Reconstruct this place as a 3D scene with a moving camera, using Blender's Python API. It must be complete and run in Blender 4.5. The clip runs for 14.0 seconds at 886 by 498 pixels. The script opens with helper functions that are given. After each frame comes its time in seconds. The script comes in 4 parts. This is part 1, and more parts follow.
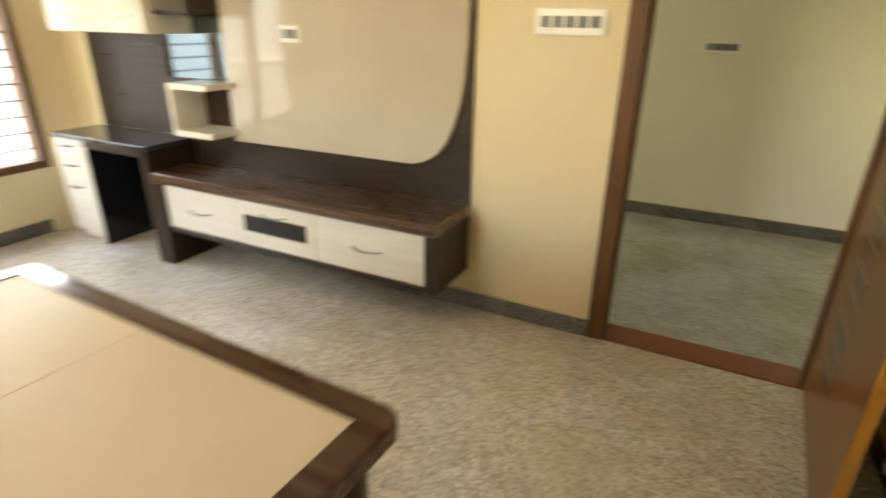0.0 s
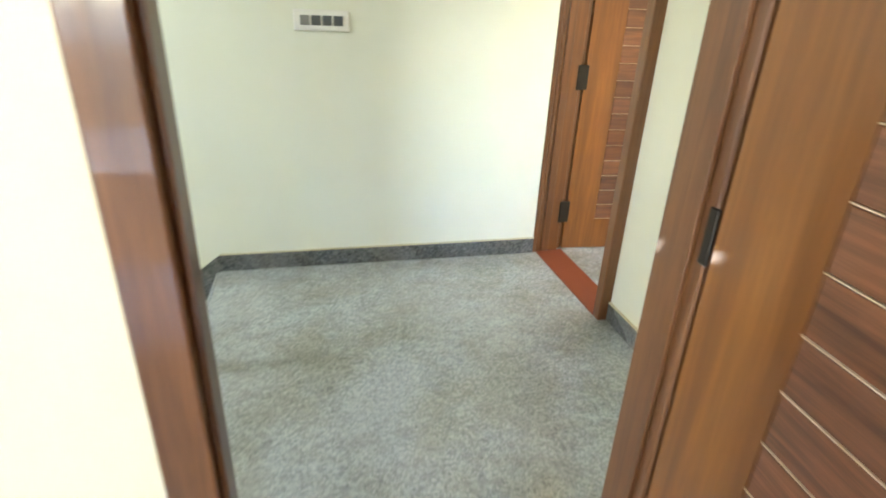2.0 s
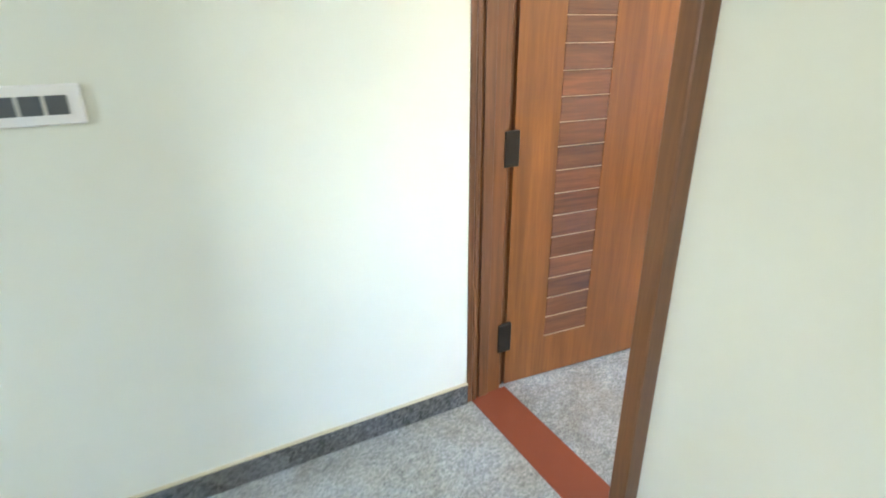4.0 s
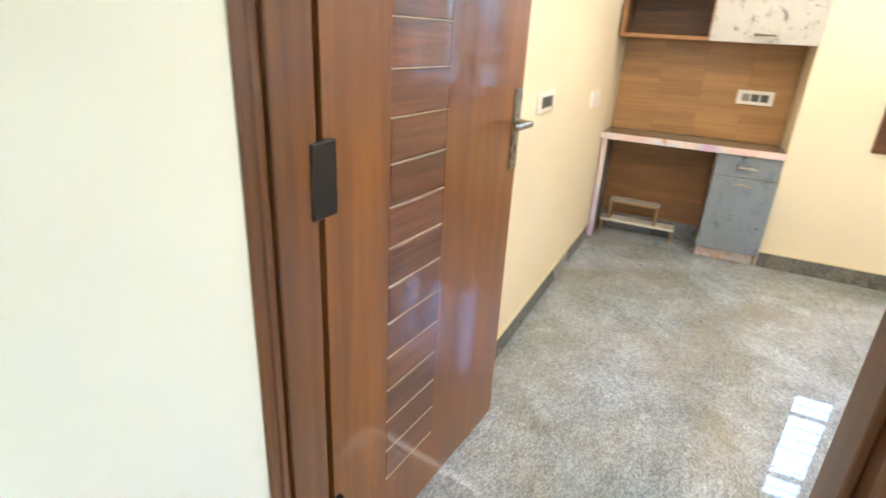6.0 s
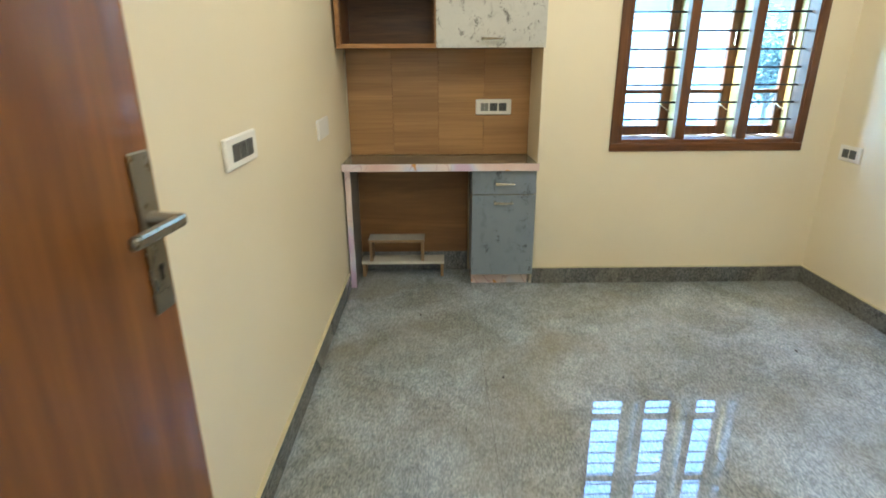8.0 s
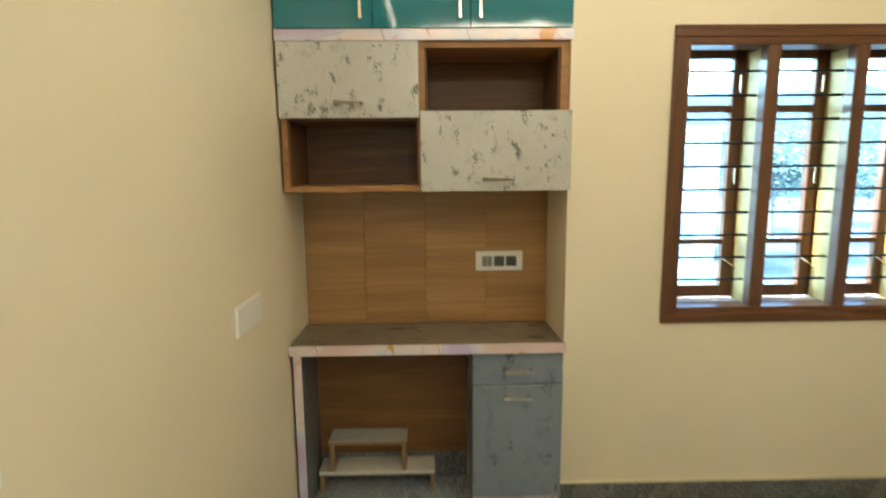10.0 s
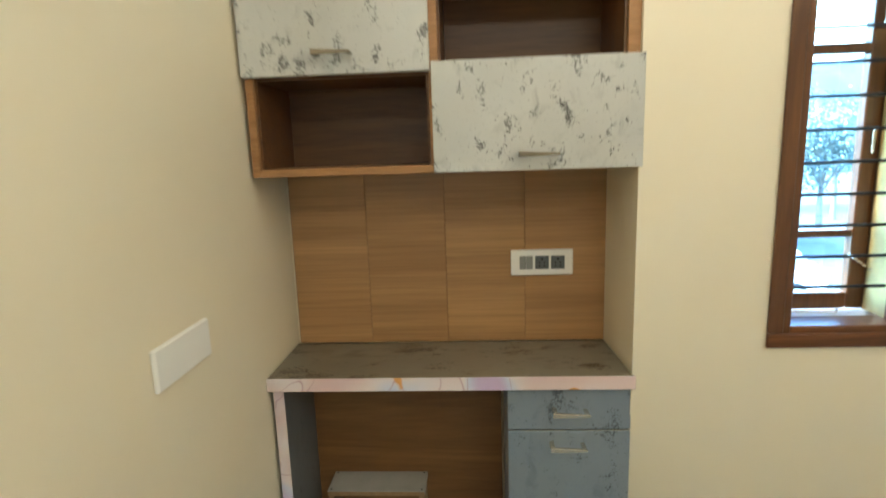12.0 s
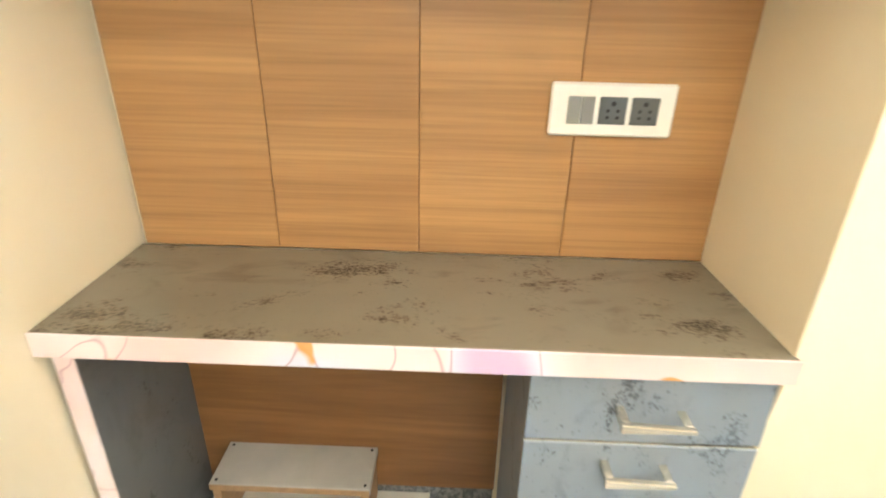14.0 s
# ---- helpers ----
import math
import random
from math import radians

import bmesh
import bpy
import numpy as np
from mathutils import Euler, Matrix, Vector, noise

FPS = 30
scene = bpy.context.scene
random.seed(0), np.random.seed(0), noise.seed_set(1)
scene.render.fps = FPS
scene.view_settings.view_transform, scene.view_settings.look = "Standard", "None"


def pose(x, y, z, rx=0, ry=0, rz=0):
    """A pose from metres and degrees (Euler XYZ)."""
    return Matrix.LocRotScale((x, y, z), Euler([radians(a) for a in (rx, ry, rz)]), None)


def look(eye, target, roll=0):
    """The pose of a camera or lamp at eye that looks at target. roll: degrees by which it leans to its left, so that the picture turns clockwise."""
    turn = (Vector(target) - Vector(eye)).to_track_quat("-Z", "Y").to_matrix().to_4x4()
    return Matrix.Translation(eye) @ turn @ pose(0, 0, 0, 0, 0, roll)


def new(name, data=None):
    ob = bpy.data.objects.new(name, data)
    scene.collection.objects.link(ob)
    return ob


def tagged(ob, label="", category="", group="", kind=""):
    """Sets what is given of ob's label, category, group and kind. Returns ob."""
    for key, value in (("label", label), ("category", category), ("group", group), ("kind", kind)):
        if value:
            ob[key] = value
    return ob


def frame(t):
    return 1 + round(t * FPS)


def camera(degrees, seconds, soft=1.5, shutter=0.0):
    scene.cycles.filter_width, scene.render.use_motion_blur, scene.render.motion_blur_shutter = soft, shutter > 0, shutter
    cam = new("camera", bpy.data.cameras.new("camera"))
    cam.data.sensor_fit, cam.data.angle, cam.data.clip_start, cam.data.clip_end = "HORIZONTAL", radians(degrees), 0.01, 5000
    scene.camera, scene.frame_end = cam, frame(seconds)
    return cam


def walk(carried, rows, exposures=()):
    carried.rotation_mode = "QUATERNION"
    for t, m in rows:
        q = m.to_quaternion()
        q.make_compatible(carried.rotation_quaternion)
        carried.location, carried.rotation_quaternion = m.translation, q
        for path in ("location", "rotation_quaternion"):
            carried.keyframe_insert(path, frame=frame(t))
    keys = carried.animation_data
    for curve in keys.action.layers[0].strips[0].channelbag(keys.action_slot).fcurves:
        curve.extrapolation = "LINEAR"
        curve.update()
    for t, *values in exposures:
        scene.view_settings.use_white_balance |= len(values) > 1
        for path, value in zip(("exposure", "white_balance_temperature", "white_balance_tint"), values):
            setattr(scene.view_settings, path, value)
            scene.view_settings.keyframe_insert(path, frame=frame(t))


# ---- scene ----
TOP = 2.9              # height of the ceilings
cam = camera(79.0, 14.0, soft=1.7, shutter=0.5)
PATH = [
    (0, (0.027, -0.209, 1.48), (-0.791, 1.444, 0.705), 0.9),
    (0.5, (-0.023, 0.235, 1.463), (-0.331, 2.044, 0.666), 1.2),
    (1, (-0.044, 0.657, 1.429), (-0.086, 2.502, 0.656), -0.8),
    (1.5, (-0.01, 1.114, 1.489), (0.12, 2.923, 0.646), -0.6),
    (2, (-0.076, 1.505, 1.43), (0.352, 3.278, 0.611), 2.4),
    (2.5, (-0.052, 1.881, 1.457), (0.475, 3.662, 0.716), 0.8),
    (3, (0.079, 2.252, 1.52), (0.555, 4.025, 0.726), -0.5),
    (3.2, (0.116, 2.361, 1.529), (0.675, 4.111, 0.739), -0.3),
    (5.3, (0.516, 3.607, 1.404), (1.883, 4.892, 0.71), 2.9),
    (5.5, (0.572, 3.709, 1.38), (2.057, 4.85, 0.678), 4.6),
    (6, (0.694, 3.904, 1.344), (2.373, 4.689, 0.594), 3.2),
    (6.5, (0.875, 3.994, 1.304), (2.65, 4.551, 0.569), 2.4),
    (7, (1.133, 4.037, 1.297), (2.943, 4.312, 0.492), 1.1),
    (7.2, (1.184, 4.021, 1.3), (3.017, 4.185, 0.516), 1.1),
    (9.3, (2.169, 3.978, 1.389), (4.096, 3.816, 0.879), 0.1),
    (9.5, (2.234, 3.965, 1.405), (4.181, 3.809, 0.978), 0.8),
    (10, (2.448, 3.959, 1.464), (4.426, 3.924, 1.165), -0.5),
    (10.5, (2.549, 3.919, 1.541), (4.539, 4.056, 1.385), 1.2),
    (11, (2.587, 3.83, 1.584), (4.575, 4.049, 1.539), 1.1),
    (11.5, (2.745, 3.867, 1.486), (4.725, 4.032, 1.256), 1.3),
    (12, (3.002, 3.898, 1.433), (4.967, 4.012, 1.076), -1.9),
    (12.5, (3.231, 3.922, 1.348), (5.157, 3.979, 0.812), -2.0),
    (13, (3.473, 3.882, 1.298), (5.394, 3.989, 0.753), -0.2),
    (13.5, (3.66, 3.873, 1.28), (5.5, 4.0, 0.507), -0.8),
    (14, (3.889, 3.928, 1.214), (5.701, 3.966, 0.369), 1.4),
]
EXPOSURES = [(0.0, 5.42, 13800, 15), (0.5, 6.2, 13500, 22), (1.0, 6.45, 13500, 25), (1.5, 6.6, 9200, 20), (2.0, 6.85, 7100, 13), (2.5, 7.05, 6400, 13), (3.2, 6.98, 6000, 14), (5.3, 6.65, 6700, 18), (6.0, 6.55, 6700, 17),
             (6.5, 6.35, 6100, 12), (7.2, 5.93, 6000, 8), (9.3, 5.45, 7500, 6), (10.5, 5.22, 7500, 7), (11.0, 5.2, 6800, 5), (12.0, 5.55, 6500, 6), (12.5, 5.9, 6200, 9), (13.0, 6.4, 6200, 12), (13.5, 6.75, 6200, 12), (14.0, 7.05, 6500, 13)]
SKY, SOUTH_W, STAIR_W, COVE_W, PANEL_W = 0.15, 0.04, 0.50, 0.31, 0.29
TABLE_AT, TABLE_TURN, TABLE_L, TABLE_W, TABLE_H = (-0.425, 0.552, 0.0), -3.0, 1.45, 0.85, 0.75
walk(cam, [(t, look(eye, target, roll)) for t, eye, target, roll in PATH], EXPOSURES)

# ---- light ----
world = bpy.data.worlds.new("sky")
scene.world = world
world.use_nodes = True
wn = world.node_tree.nodes
sky = wn.new("ShaderNodeTexSky")
sky.sky_type = "NISHITA"
sky.sun_disc = False
sky.sun_elevation = radians(52)
sky.sun_rotation = radians(11)
wn["Background"].inputs[1].default_value = SKY
world.node_tree.links.new(sky.outputs[0], wn["Background"].inputs[0])

sun = new("sun", bpy.data.lights.new("sun", "SUN"))
sun.data.energy, sun.data.angle, sun.data.color = 1.5, radians(12), (1, 0.95, 0.86)
sun.matrix_world = look((0, 0, 8), (-0.6, -3.0, 3.6))


def area_lamp(name, eye, target, w, h, watts, colour):
    """A rectangle of light at eye that faces target; w is its level side."""
    ob = new(name, bpy.data.lights.new(name, "AREA"))
    ob.data.shape, ob.data.size, ob.data.size_y = "RECTANGLE", w, h
    ob.data.energy, ob.data.color = watts, colour
    ob.matrix_world = look(eye, target)
    return ob


# unseen daylight lamps in made-up windows, added to brighten living room and stair
area_lamp("daylight_living_south", (-2.15, -2.62, 1.75), (-1.3, 1.2, 0.2), 1.3, 1.4, SOUTH_W, (1.0, 0.91, 0.76))
area_lamp("daylight_stair", (-3.185, 3.35, 1.9), (1.0, 3.5, 0.9), 0.6, 0.7, STAIR_W, (0.86, 0.98, 1.0))
# warm LED strips on the inner edge of the bedroom's dropped ceiling border
WARM = (1.0, 0.97, 0.89)
area_lamp("cove_back", (1.585, 3.14, 2.70), (2.5, 3.14, 2.70), 2.26, 0.06, COVE_W, WARM)
area_lamp("cove_left", (3.0, 4.265, 2.70), (3.0, 3.5, 2.70), 2.5, 0.06, COVE_W, WARM)
area_lamp("cove_right", (3.0, 2.025, 2.70), (3.0, 2.8, 2.70), 2.5, 0.06, COVE_W * 0.7, WARM)
area_lamp("cove_front", (4.275, 2.9, 2.70), (3.5, 2.9, 2.70), 1.7, 0.06, COVE_W * 0.5, WARM)
# two square panel lights, unseen, added to brighten the living room's floor
PANELS = ((-1.6, 0.3), (-2.6, -1.5))
for x, y in PANELS:
    area_lamp("panel_lamp", (x, y, TOP - 0.034), (x, y + 0.001, 0), 0.26, 0.26, PANEL_W, (1.0, 0.88, 0.66))


# ---- materials ----
def mat(name, rough=0.5, metal=0.0):
    m = bpy.data.materials.new(name)
    m.use_nodes = True
    b = m.node_tree.nodes["Principled BSDF"]
    b.inputs["Roughness"].default_value, b.inputs["Metallic"].default_value = rough, metal
    return m, m.node_tree, b


def node(tree, kind, **values):
    n = tree.nodes.new(kind)
    for key, value in values.items():
        n.inputs[key.replace("_", " ")].default_value = value
    return n


def coords(tree, scale=(1, 1, 1), turn=(0, 0, 0)):
    """Object coordinates, in metres, stretched."""
    geo = tree.nodes.new("ShaderNodeTexCoord")
    mp = tree.nodes.new("ShaderNodeMapping")
    mp.inputs["Scale"].default_value = scale
    mp.inputs["Rotation"].default_value = [radians(a) for a in turn]
    tree.links.new(geo.outputs["Object"], mp.inputs[0])
    return mp.outputs[0]


def noise_tex(tree, co, scale, detail=4, rough=0.55, distort=0.0):
    n = node(tree, "ShaderNodeTexNoise", Scale=scale, Detail=detail, Roughness=rough, Distortion=distort)
    tree.links.new(co, n.inputs["Vector"])
    return n.outputs["Fac"]


def ramp(tree, fac, *stops):
    r = tree.nodes.new("ShaderNodeValToRGB")
    els = r.color_ramp.elements
    els[0].position, els[1].position = stops[0][0], stops[-1][0]
    els[0].color, els[1].color = (*stops[0][1], 1), (*stops[-1][1], 1)
    for p, c in stops[1:-1]:
        els.new(p).color = (*c, 1)
    tree.links.new(fac, r.inputs[0])
    return r.outputs[0]


def mixed(tree, fac, a, b, mode="MIX"):
    m = tree.nodes.new("ShaderNodeMix")
    m.data_type, m.blend_type = "RGBA", mode
    for sock, value in ((m.inputs[0], fac), (m.inputs[6], a), (m.inputs[7], b)):
        if isinstance(value, (int, float)):
            sock.default_value = value
        elif isinstance(value, tuple):
            sock.default_value = (*value, 1)
        else:
            tree.links.new(value, sock)
    return m.outputs[2]


def bump(tree, b, height, strength=0.1, distance=0.002):
    n = node(tree, "ShaderNodeBump", Strength=strength, Distance=distance)
    tree.links.new(height, n.inputs["Height"])
    tree.links.new(n.outputs[0], b.inputs["Normal"])


G = lambda v: (v, v, v)


def paint(name, colour, rough=0.45):
    """Painted plaster: faint roller mottling and soft stains."""
    m, t, b = mat(name, rough)
    co = coords(t)
    big, small = noise_tex(t, co, 1.3, 5), noise_tex(t, co, 160, 3)
    shade = ramp(t, big, (0.3, G(0.93)), (0.7, G(1.0)))
    t.links.new(mixed(t, 1.0, colour, shade, "MULTIPLY"), b.inputs["Base Color"])
    t.links.new(ramp(t, big, (0.3, G(rough - 0.08)), (0.7, G(rough + 0.1))), b.inputs["Roughness"])
    bump(t, b, small, 0.12, 0.001)
    return m


def granite(name, dark, mid, light, scale, rough_lo, rough_hi, dust=(0.30, 0.26, 0.20), dusty=0.5, stained=0.55, shine=0.5):
    """Polished granite: packed lens-shaped crystals, a fine grain, dark flecks, worn stains and dusty patches; each slab has its own tone."""
    m, t, b = mat(name, 0.2)
    b.inputs["Specular IOR Level"].default_value = shine
    info = t.nodes.new("ShaderNodeObjectInfo")
    co = coords(t)
    shift = t.nodes.new("ShaderNodeVectorMath")
    shift.operation = "MULTIPLY_ADD"
    shift.inputs[0].default_value = (3.0, 5.0, 0.0)
    t.links.new(info.outputs["Random"], shift.inputs[1])
    t.links.new(co, shift.inputs[2])
    skew = t.nodes.new("ShaderNodeMapping")
    skew.inputs["Scale"].default_value, skew.inputs["Rotation"].default_value = (0.8, 1.35, 1.0), (0, 0, radians(35))
    t.links.new(shift.outputs[0], skew.inputs[0])
    bend = node(t, "ShaderNodeTexNoise", Scale=26 * scale, Detail=2.0)
    t.links.new(skew.outputs[0], bend.inputs["Vector"])
    warped = mixed(t, 0.018 / scale, skew.outputs[0], bend.outputs["Color"], "ADD")
    cell = node(t, "ShaderNodeTexVoronoi", Scale=88 * scale)
    t.links.new(warped, cell.inputs["Vector"])
    tone = t.nodes.new("ShaderNodeSeparateColor")
    t.links.new(cell.outputs["Color"], tone.inputs[0])
    fine = noise_tex(t, skew.outputs[0], 60 * scale, 3, 0.7, 0.3)
    blend = t.nodes.new("ShaderNodeMix")
    blend.inputs[0].default_value = 0.68
    t.links.new(tone.outputs[0], blend.inputs[2])
    t.links.new(fine, blend.inputs[3])
    coarse = noise_tex(t, skew.outputs[0], 11 * scale, 3, 0.6, 0.8)
    cloud = noise_tex(t, co, 1.5, 5, 0.55, 0.6)
    crystal = ramp(t, blend.outputs[0], (0.32, dark), (0.50, mid), (0.68, light))
    col = mixed(t, 1.0, crystal, ramp(t, coarse, (0.36, G(0.86)), (0.58, G(1.0))), "MULTIPLY")
    fleck = noise_tex(t, shift.outputs[0], 75 * scale, 2, 0.5, 0.3)
    col = mixed(t, 1.0, col, ramp(t, fleck, (0.66, G(1.0)), (0.73, G(0.45))), "MULTIPLY")
    stain = noise_tex(t, co, 2.4, 5, 0.62, 0.4)
    col = mixed(t, 1.0, col, ramp(t, stain, (0.40, (stained, stained * 0.94, stained * 0.83)), (0.62, G(1.0))), "MULTIPLY")
    col = mixed(t, 1.0, col, ramp(t, info.outputs["Random"], (0.0, G(0.88)), (1.0, G(1.0))), "MULTIPLY")
    mask = ramp(t, cloud, (0.46, G(0.0)), (0.66, G(dusty)))
    t.links.new(mixed(t, mask, col, dust), b.inputs["Base Color"])
    t.links.new(ramp(t, cloud, (0.42, G(rough_lo)), (0.68, G(rough_hi))), b.inputs["Roughness"])
    bump(t, b, fine, 0.02, 0.0005)
    return m


def wood(name, dark, light, along, rough=0.3, grain=1.0, spread=0.12, fine=1.0, varnish=0.0):
    """Veneer: long grain along one axis, fine pores, a different tone on each piece."""
    m, t, b = mat(name, rough)
    b.inputs["Coat Weight"].default_value, b.inputs["Coat Roughness"].default_value = varnish, 0.075
    b.inputs["Specular IOR Level"].default_value = 0.35
    stretch = [14.0 * grain] * 3
    stretch["xyz".index(along)] = 0.9 * grain
    co = coords(t, tuple(stretch))
    wide = noise_tex(t, co, 1.0, 5, 0.6, 1.6)
    pores = noise_tex(t, coords(t, tuple(s * 9 for s in stretch)), 1.0, 3, 0.6)
    info = t.nodes.new("ShaderNodeObjectInfo")
    col = ramp(t, wide, (0.28, dark), (0.5, tuple((a + c) / 2 for a, c in zip(dark, light))), (0.72, light))
    col = mixed(t, 0.55 * fine, col, ramp(t, pores, (0.35, G(0.55)), (0.6, G(1.0))), "MULTIPLY")
    tone = ramp(t, info.outputs["Random"], (0.0, G(1.0 - spread)), (1.0, G(1.0)))
    t.links.new(mixed(t, 1.0, col, tone, "MULTIPLY"), b.inputs["Base Color"])
    t.links.new(ramp(t, wide, (0.2, G(rough - 0.06)), (0.8, G(rough + 0.1))), b.inputs["Roughness"])
    bump(t, b, pores, 0.06, 0.0006)
    return m


def distressed(name, base, blotch, rough=0.35, cover=0.5, along=(1, 1, 1), scale=9.0, edge=0.06):
    """Concrete-look laminate: cloudy base with loose clusters of fine dark flaked marks. cover: how much of it they take."""
    m, t, b = mat(name, rough)
    co = coords(t, along)
    cloud = noise_tex(t, co, 2.6, 5)
    patch = noise_tex(t, co, scale, 3, 0.55, 0.3)
    flake = noise_tex(t, co, 150, 5, 0.75, 0.1)
    grit = noise_tex(t, co, 230, 3, 0.7)
    lift = t.nodes.new("ShaderNodeMath")
    lift.operation = "MULTIPLY_ADD"
    lift.inputs[1].default_value = 0.36
    t.links.new(ramp(t, patch, (0.56 - 0.12 * cover, G(0.0)), (0.86 - 0.12 * cover, G(1.0))), lift.inputs[0])
    t.links.new(flake, lift.inputs[2])
    marks = ramp(t, lift.outputs[0], (0.63, G(0.0)), (0.63 + edge, G(0.95)))
    marks = mixed(t, 1.0, marks, ramp(t, grit, (0.38, G(0.25)), (0.52, G(1.0))), "MULTIPLY")
    col = mixed(t, 1.0, base, ramp(t, cloud, (0.3, G(0.82)), (0.7, G(1.0))), "MULTIPLY")
    smear = ramp(t, noise_tex(t, co, scale * 0.8, 4, 0.6, 0.8), (0.56, G(1.0)), (0.72, G(0.80)))
    col = mixed(t, 1.0, col, smear, "MULTIPLY")
    t.links.new(mixed(t, marks, col, blotch), b.inputs["Base Color"])
    bump(t, b, flake, 0.03, 0.0005)
    return m


def straight_grain(name, dark, light, rough=0.36):
    """Laminate with straight level grain: broad bands, fine lines, each board cut from another place."""
    m, t, b = mat(name, rough)
    info = t.nodes.new("ShaderNodeObjectInfo")
    geo = t.nodes.new("ShaderNodeTexCoord")
    shift = node(t, "ShaderNodeVectorMath")
    shift.operation = "MULTIPLY_ADD"
    shift.inputs[0].default_value = (3.0, 5.0, 7.0)
    t.links.new(info.outputs["Random"], shift.inputs[1])
    t.links.new(geo.outputs["Object"], shift.inputs[2])

    def stretched(y, z):
        mp = t.nodes.new("ShaderNodeMapping")
        mp.inputs["Scale"].default_value = (1, y, z)
        t.links.new(shift.outputs[0], mp.inputs[0])
        return mp.outputs[0]

    bands = noise_tex(t, stretched(0.4, 13), 1.0, 3, 0.55, 0.25)
    lines = noise_tex(t, stretched(2.2, 120), 1.0, 4, 0.65, 0.3)
    col = ramp(t, bands, (0.30, dark), (0.48, tuple(0.55 * p + 0.45 * q for p, q in zip(dark, light))), (0.70, light))
    col = mixed(t, 1.0, col, ramp(t, lines, (0.34, G(0.80)), (0.58, G(1.0))), "MULTIPLY")
    tone = ramp(t, info.outputs["Random"], (0.0, G(0.78)), (1.0, G(1.0)))
    t.links.new(mixed(t, 1.0, col, tone, "MULTIPLY"), b.inputs["Base Color"])
    bump(t, b, lines, 0.05, 0.0005)
    return m


def pink_marble(name):
    """Printed marble edge band: pale pink and lilac with thin plum and orange veins."""
    m, t, b = mat(name, 0.14)
    co = coords(t, (1, 1, 1), (20, 0, 0))
    hue = noise_tex(t, co, 3.2, 2, 0.4, 0.5)
    col = ramp(t, hue, (0.32, (0.72, 0.49, 0.47)), (0.45, (0.74, 0.59, 0.56)), (0.52, (0.74, 0.65, 0.64)), (0.58, (0.60, 0.62, 0.73)), (0.68, (0.58, 0.44, 0.61)))
    vein = node(t, "ShaderNodeTexNoise", Scale=3.2, Detail=2.0, Distortion=1.0)
    t.links.new(co, vein.inputs["Vector"])
    line = ramp(t, vein.outputs["Fac"], (0.488, G(0.0)), (0.495, G(0.8)), (0.502, G(0.0)))
    col = mixed(t, line, col, (0.45, 0.24, 0.28))
    spot = noise_tex(t, co, 7.0, 2, 0.4, 0.8)
    t.links.new(mixed(t, ramp(t, spot, (0.64, G(0.0)), (0.66, G(0.9))), col, (0.66, 0.30, 0.07)), b.inputs["Base Color"])
    return m


def plain(name, colour, rough=0.4, metal=0.0, wear=0.08, scale=30):
    m, t, b = mat(name, rough, metal)
    n = noise_tex(t, coords(t), scale, 4)
    t.links.new(mixed(t, 1.0, colour, ramp(t, n, (0.3, G(1 - wear)), (0.7, G(1.0))), "MULTIPLY"), b.inputs["Base Color"])
    t.links.new(ramp(t, n, (0.3, G(max(0.03, rough - min(0.06, wear)))), (0.7, G(rough + min(0.06, wear)))), b.inputs["Roughness"])
    return m


def warped_gloss(name, colour, coat=0.0, bow=0.006):
    """High-gloss sheet, bowed a little, with a faint orange-peel skin."""
    m, t, b = mat(name, 0.05)
    co = coords(t)
    wide, peel = noise_tex(t, co, 3.0, 2, 0.4), noise_tex(t, co, 45, 2, 0.5)
    t.links.new(mixed(t, 1.0, colour, ramp(t, wide, (0.3, G(0.92)), (0.7, G(1.0))), "MULTIPLY"), b.inputs["Base Color"])
    b.inputs["Coat Weight"].default_value, b.inputs["Coat Roughness"].default_value = coat, 0.02
    skin = mixed(t, 0.012, wide, peel)
    bump(t, b, skin, 0.5, bow)
    return m


def patchy_marble(name):
    """Polished brown marble: blotches of brown, red and grey with pale lilac patches and thin dark seams."""
    m, t, b = mat(name, 0.10)
    co = coords(t, (1, 1, 0.75))
    big, small = noise_tex(t, co, 11, 4, 0.6, 1.5), noise_tex(t, co, 38, 4, 0.65, 1.0)
    col = ramp(t, big, (0.30, (0.09, 0.065, 0.055)), (0.42, (0.20, 0.15, 0.125)), (0.48, (0.26, 0.115, 0.08)), (0.52, (0.34, 0.31, 0.30)), (0.60, (0.66, 0.64, 0.68)))
    col = mixed(t, 1.0, col, ramp(t, small, (0.36, G(0.55)), (0.56, G(1.0))), "MULTIPLY")
    t.links.new(col, b.inputs["Base Color"])
    return m


def emitter(name, colour, strength):
    m, t, b = mat(name)
    b.inputs["Base Color"].default_value = (*colour, 1)
    b.inputs["Emission Color"].default_value = (*colour, 1)
    b.inputs["Emission Strength"].default_value = strength
    return m


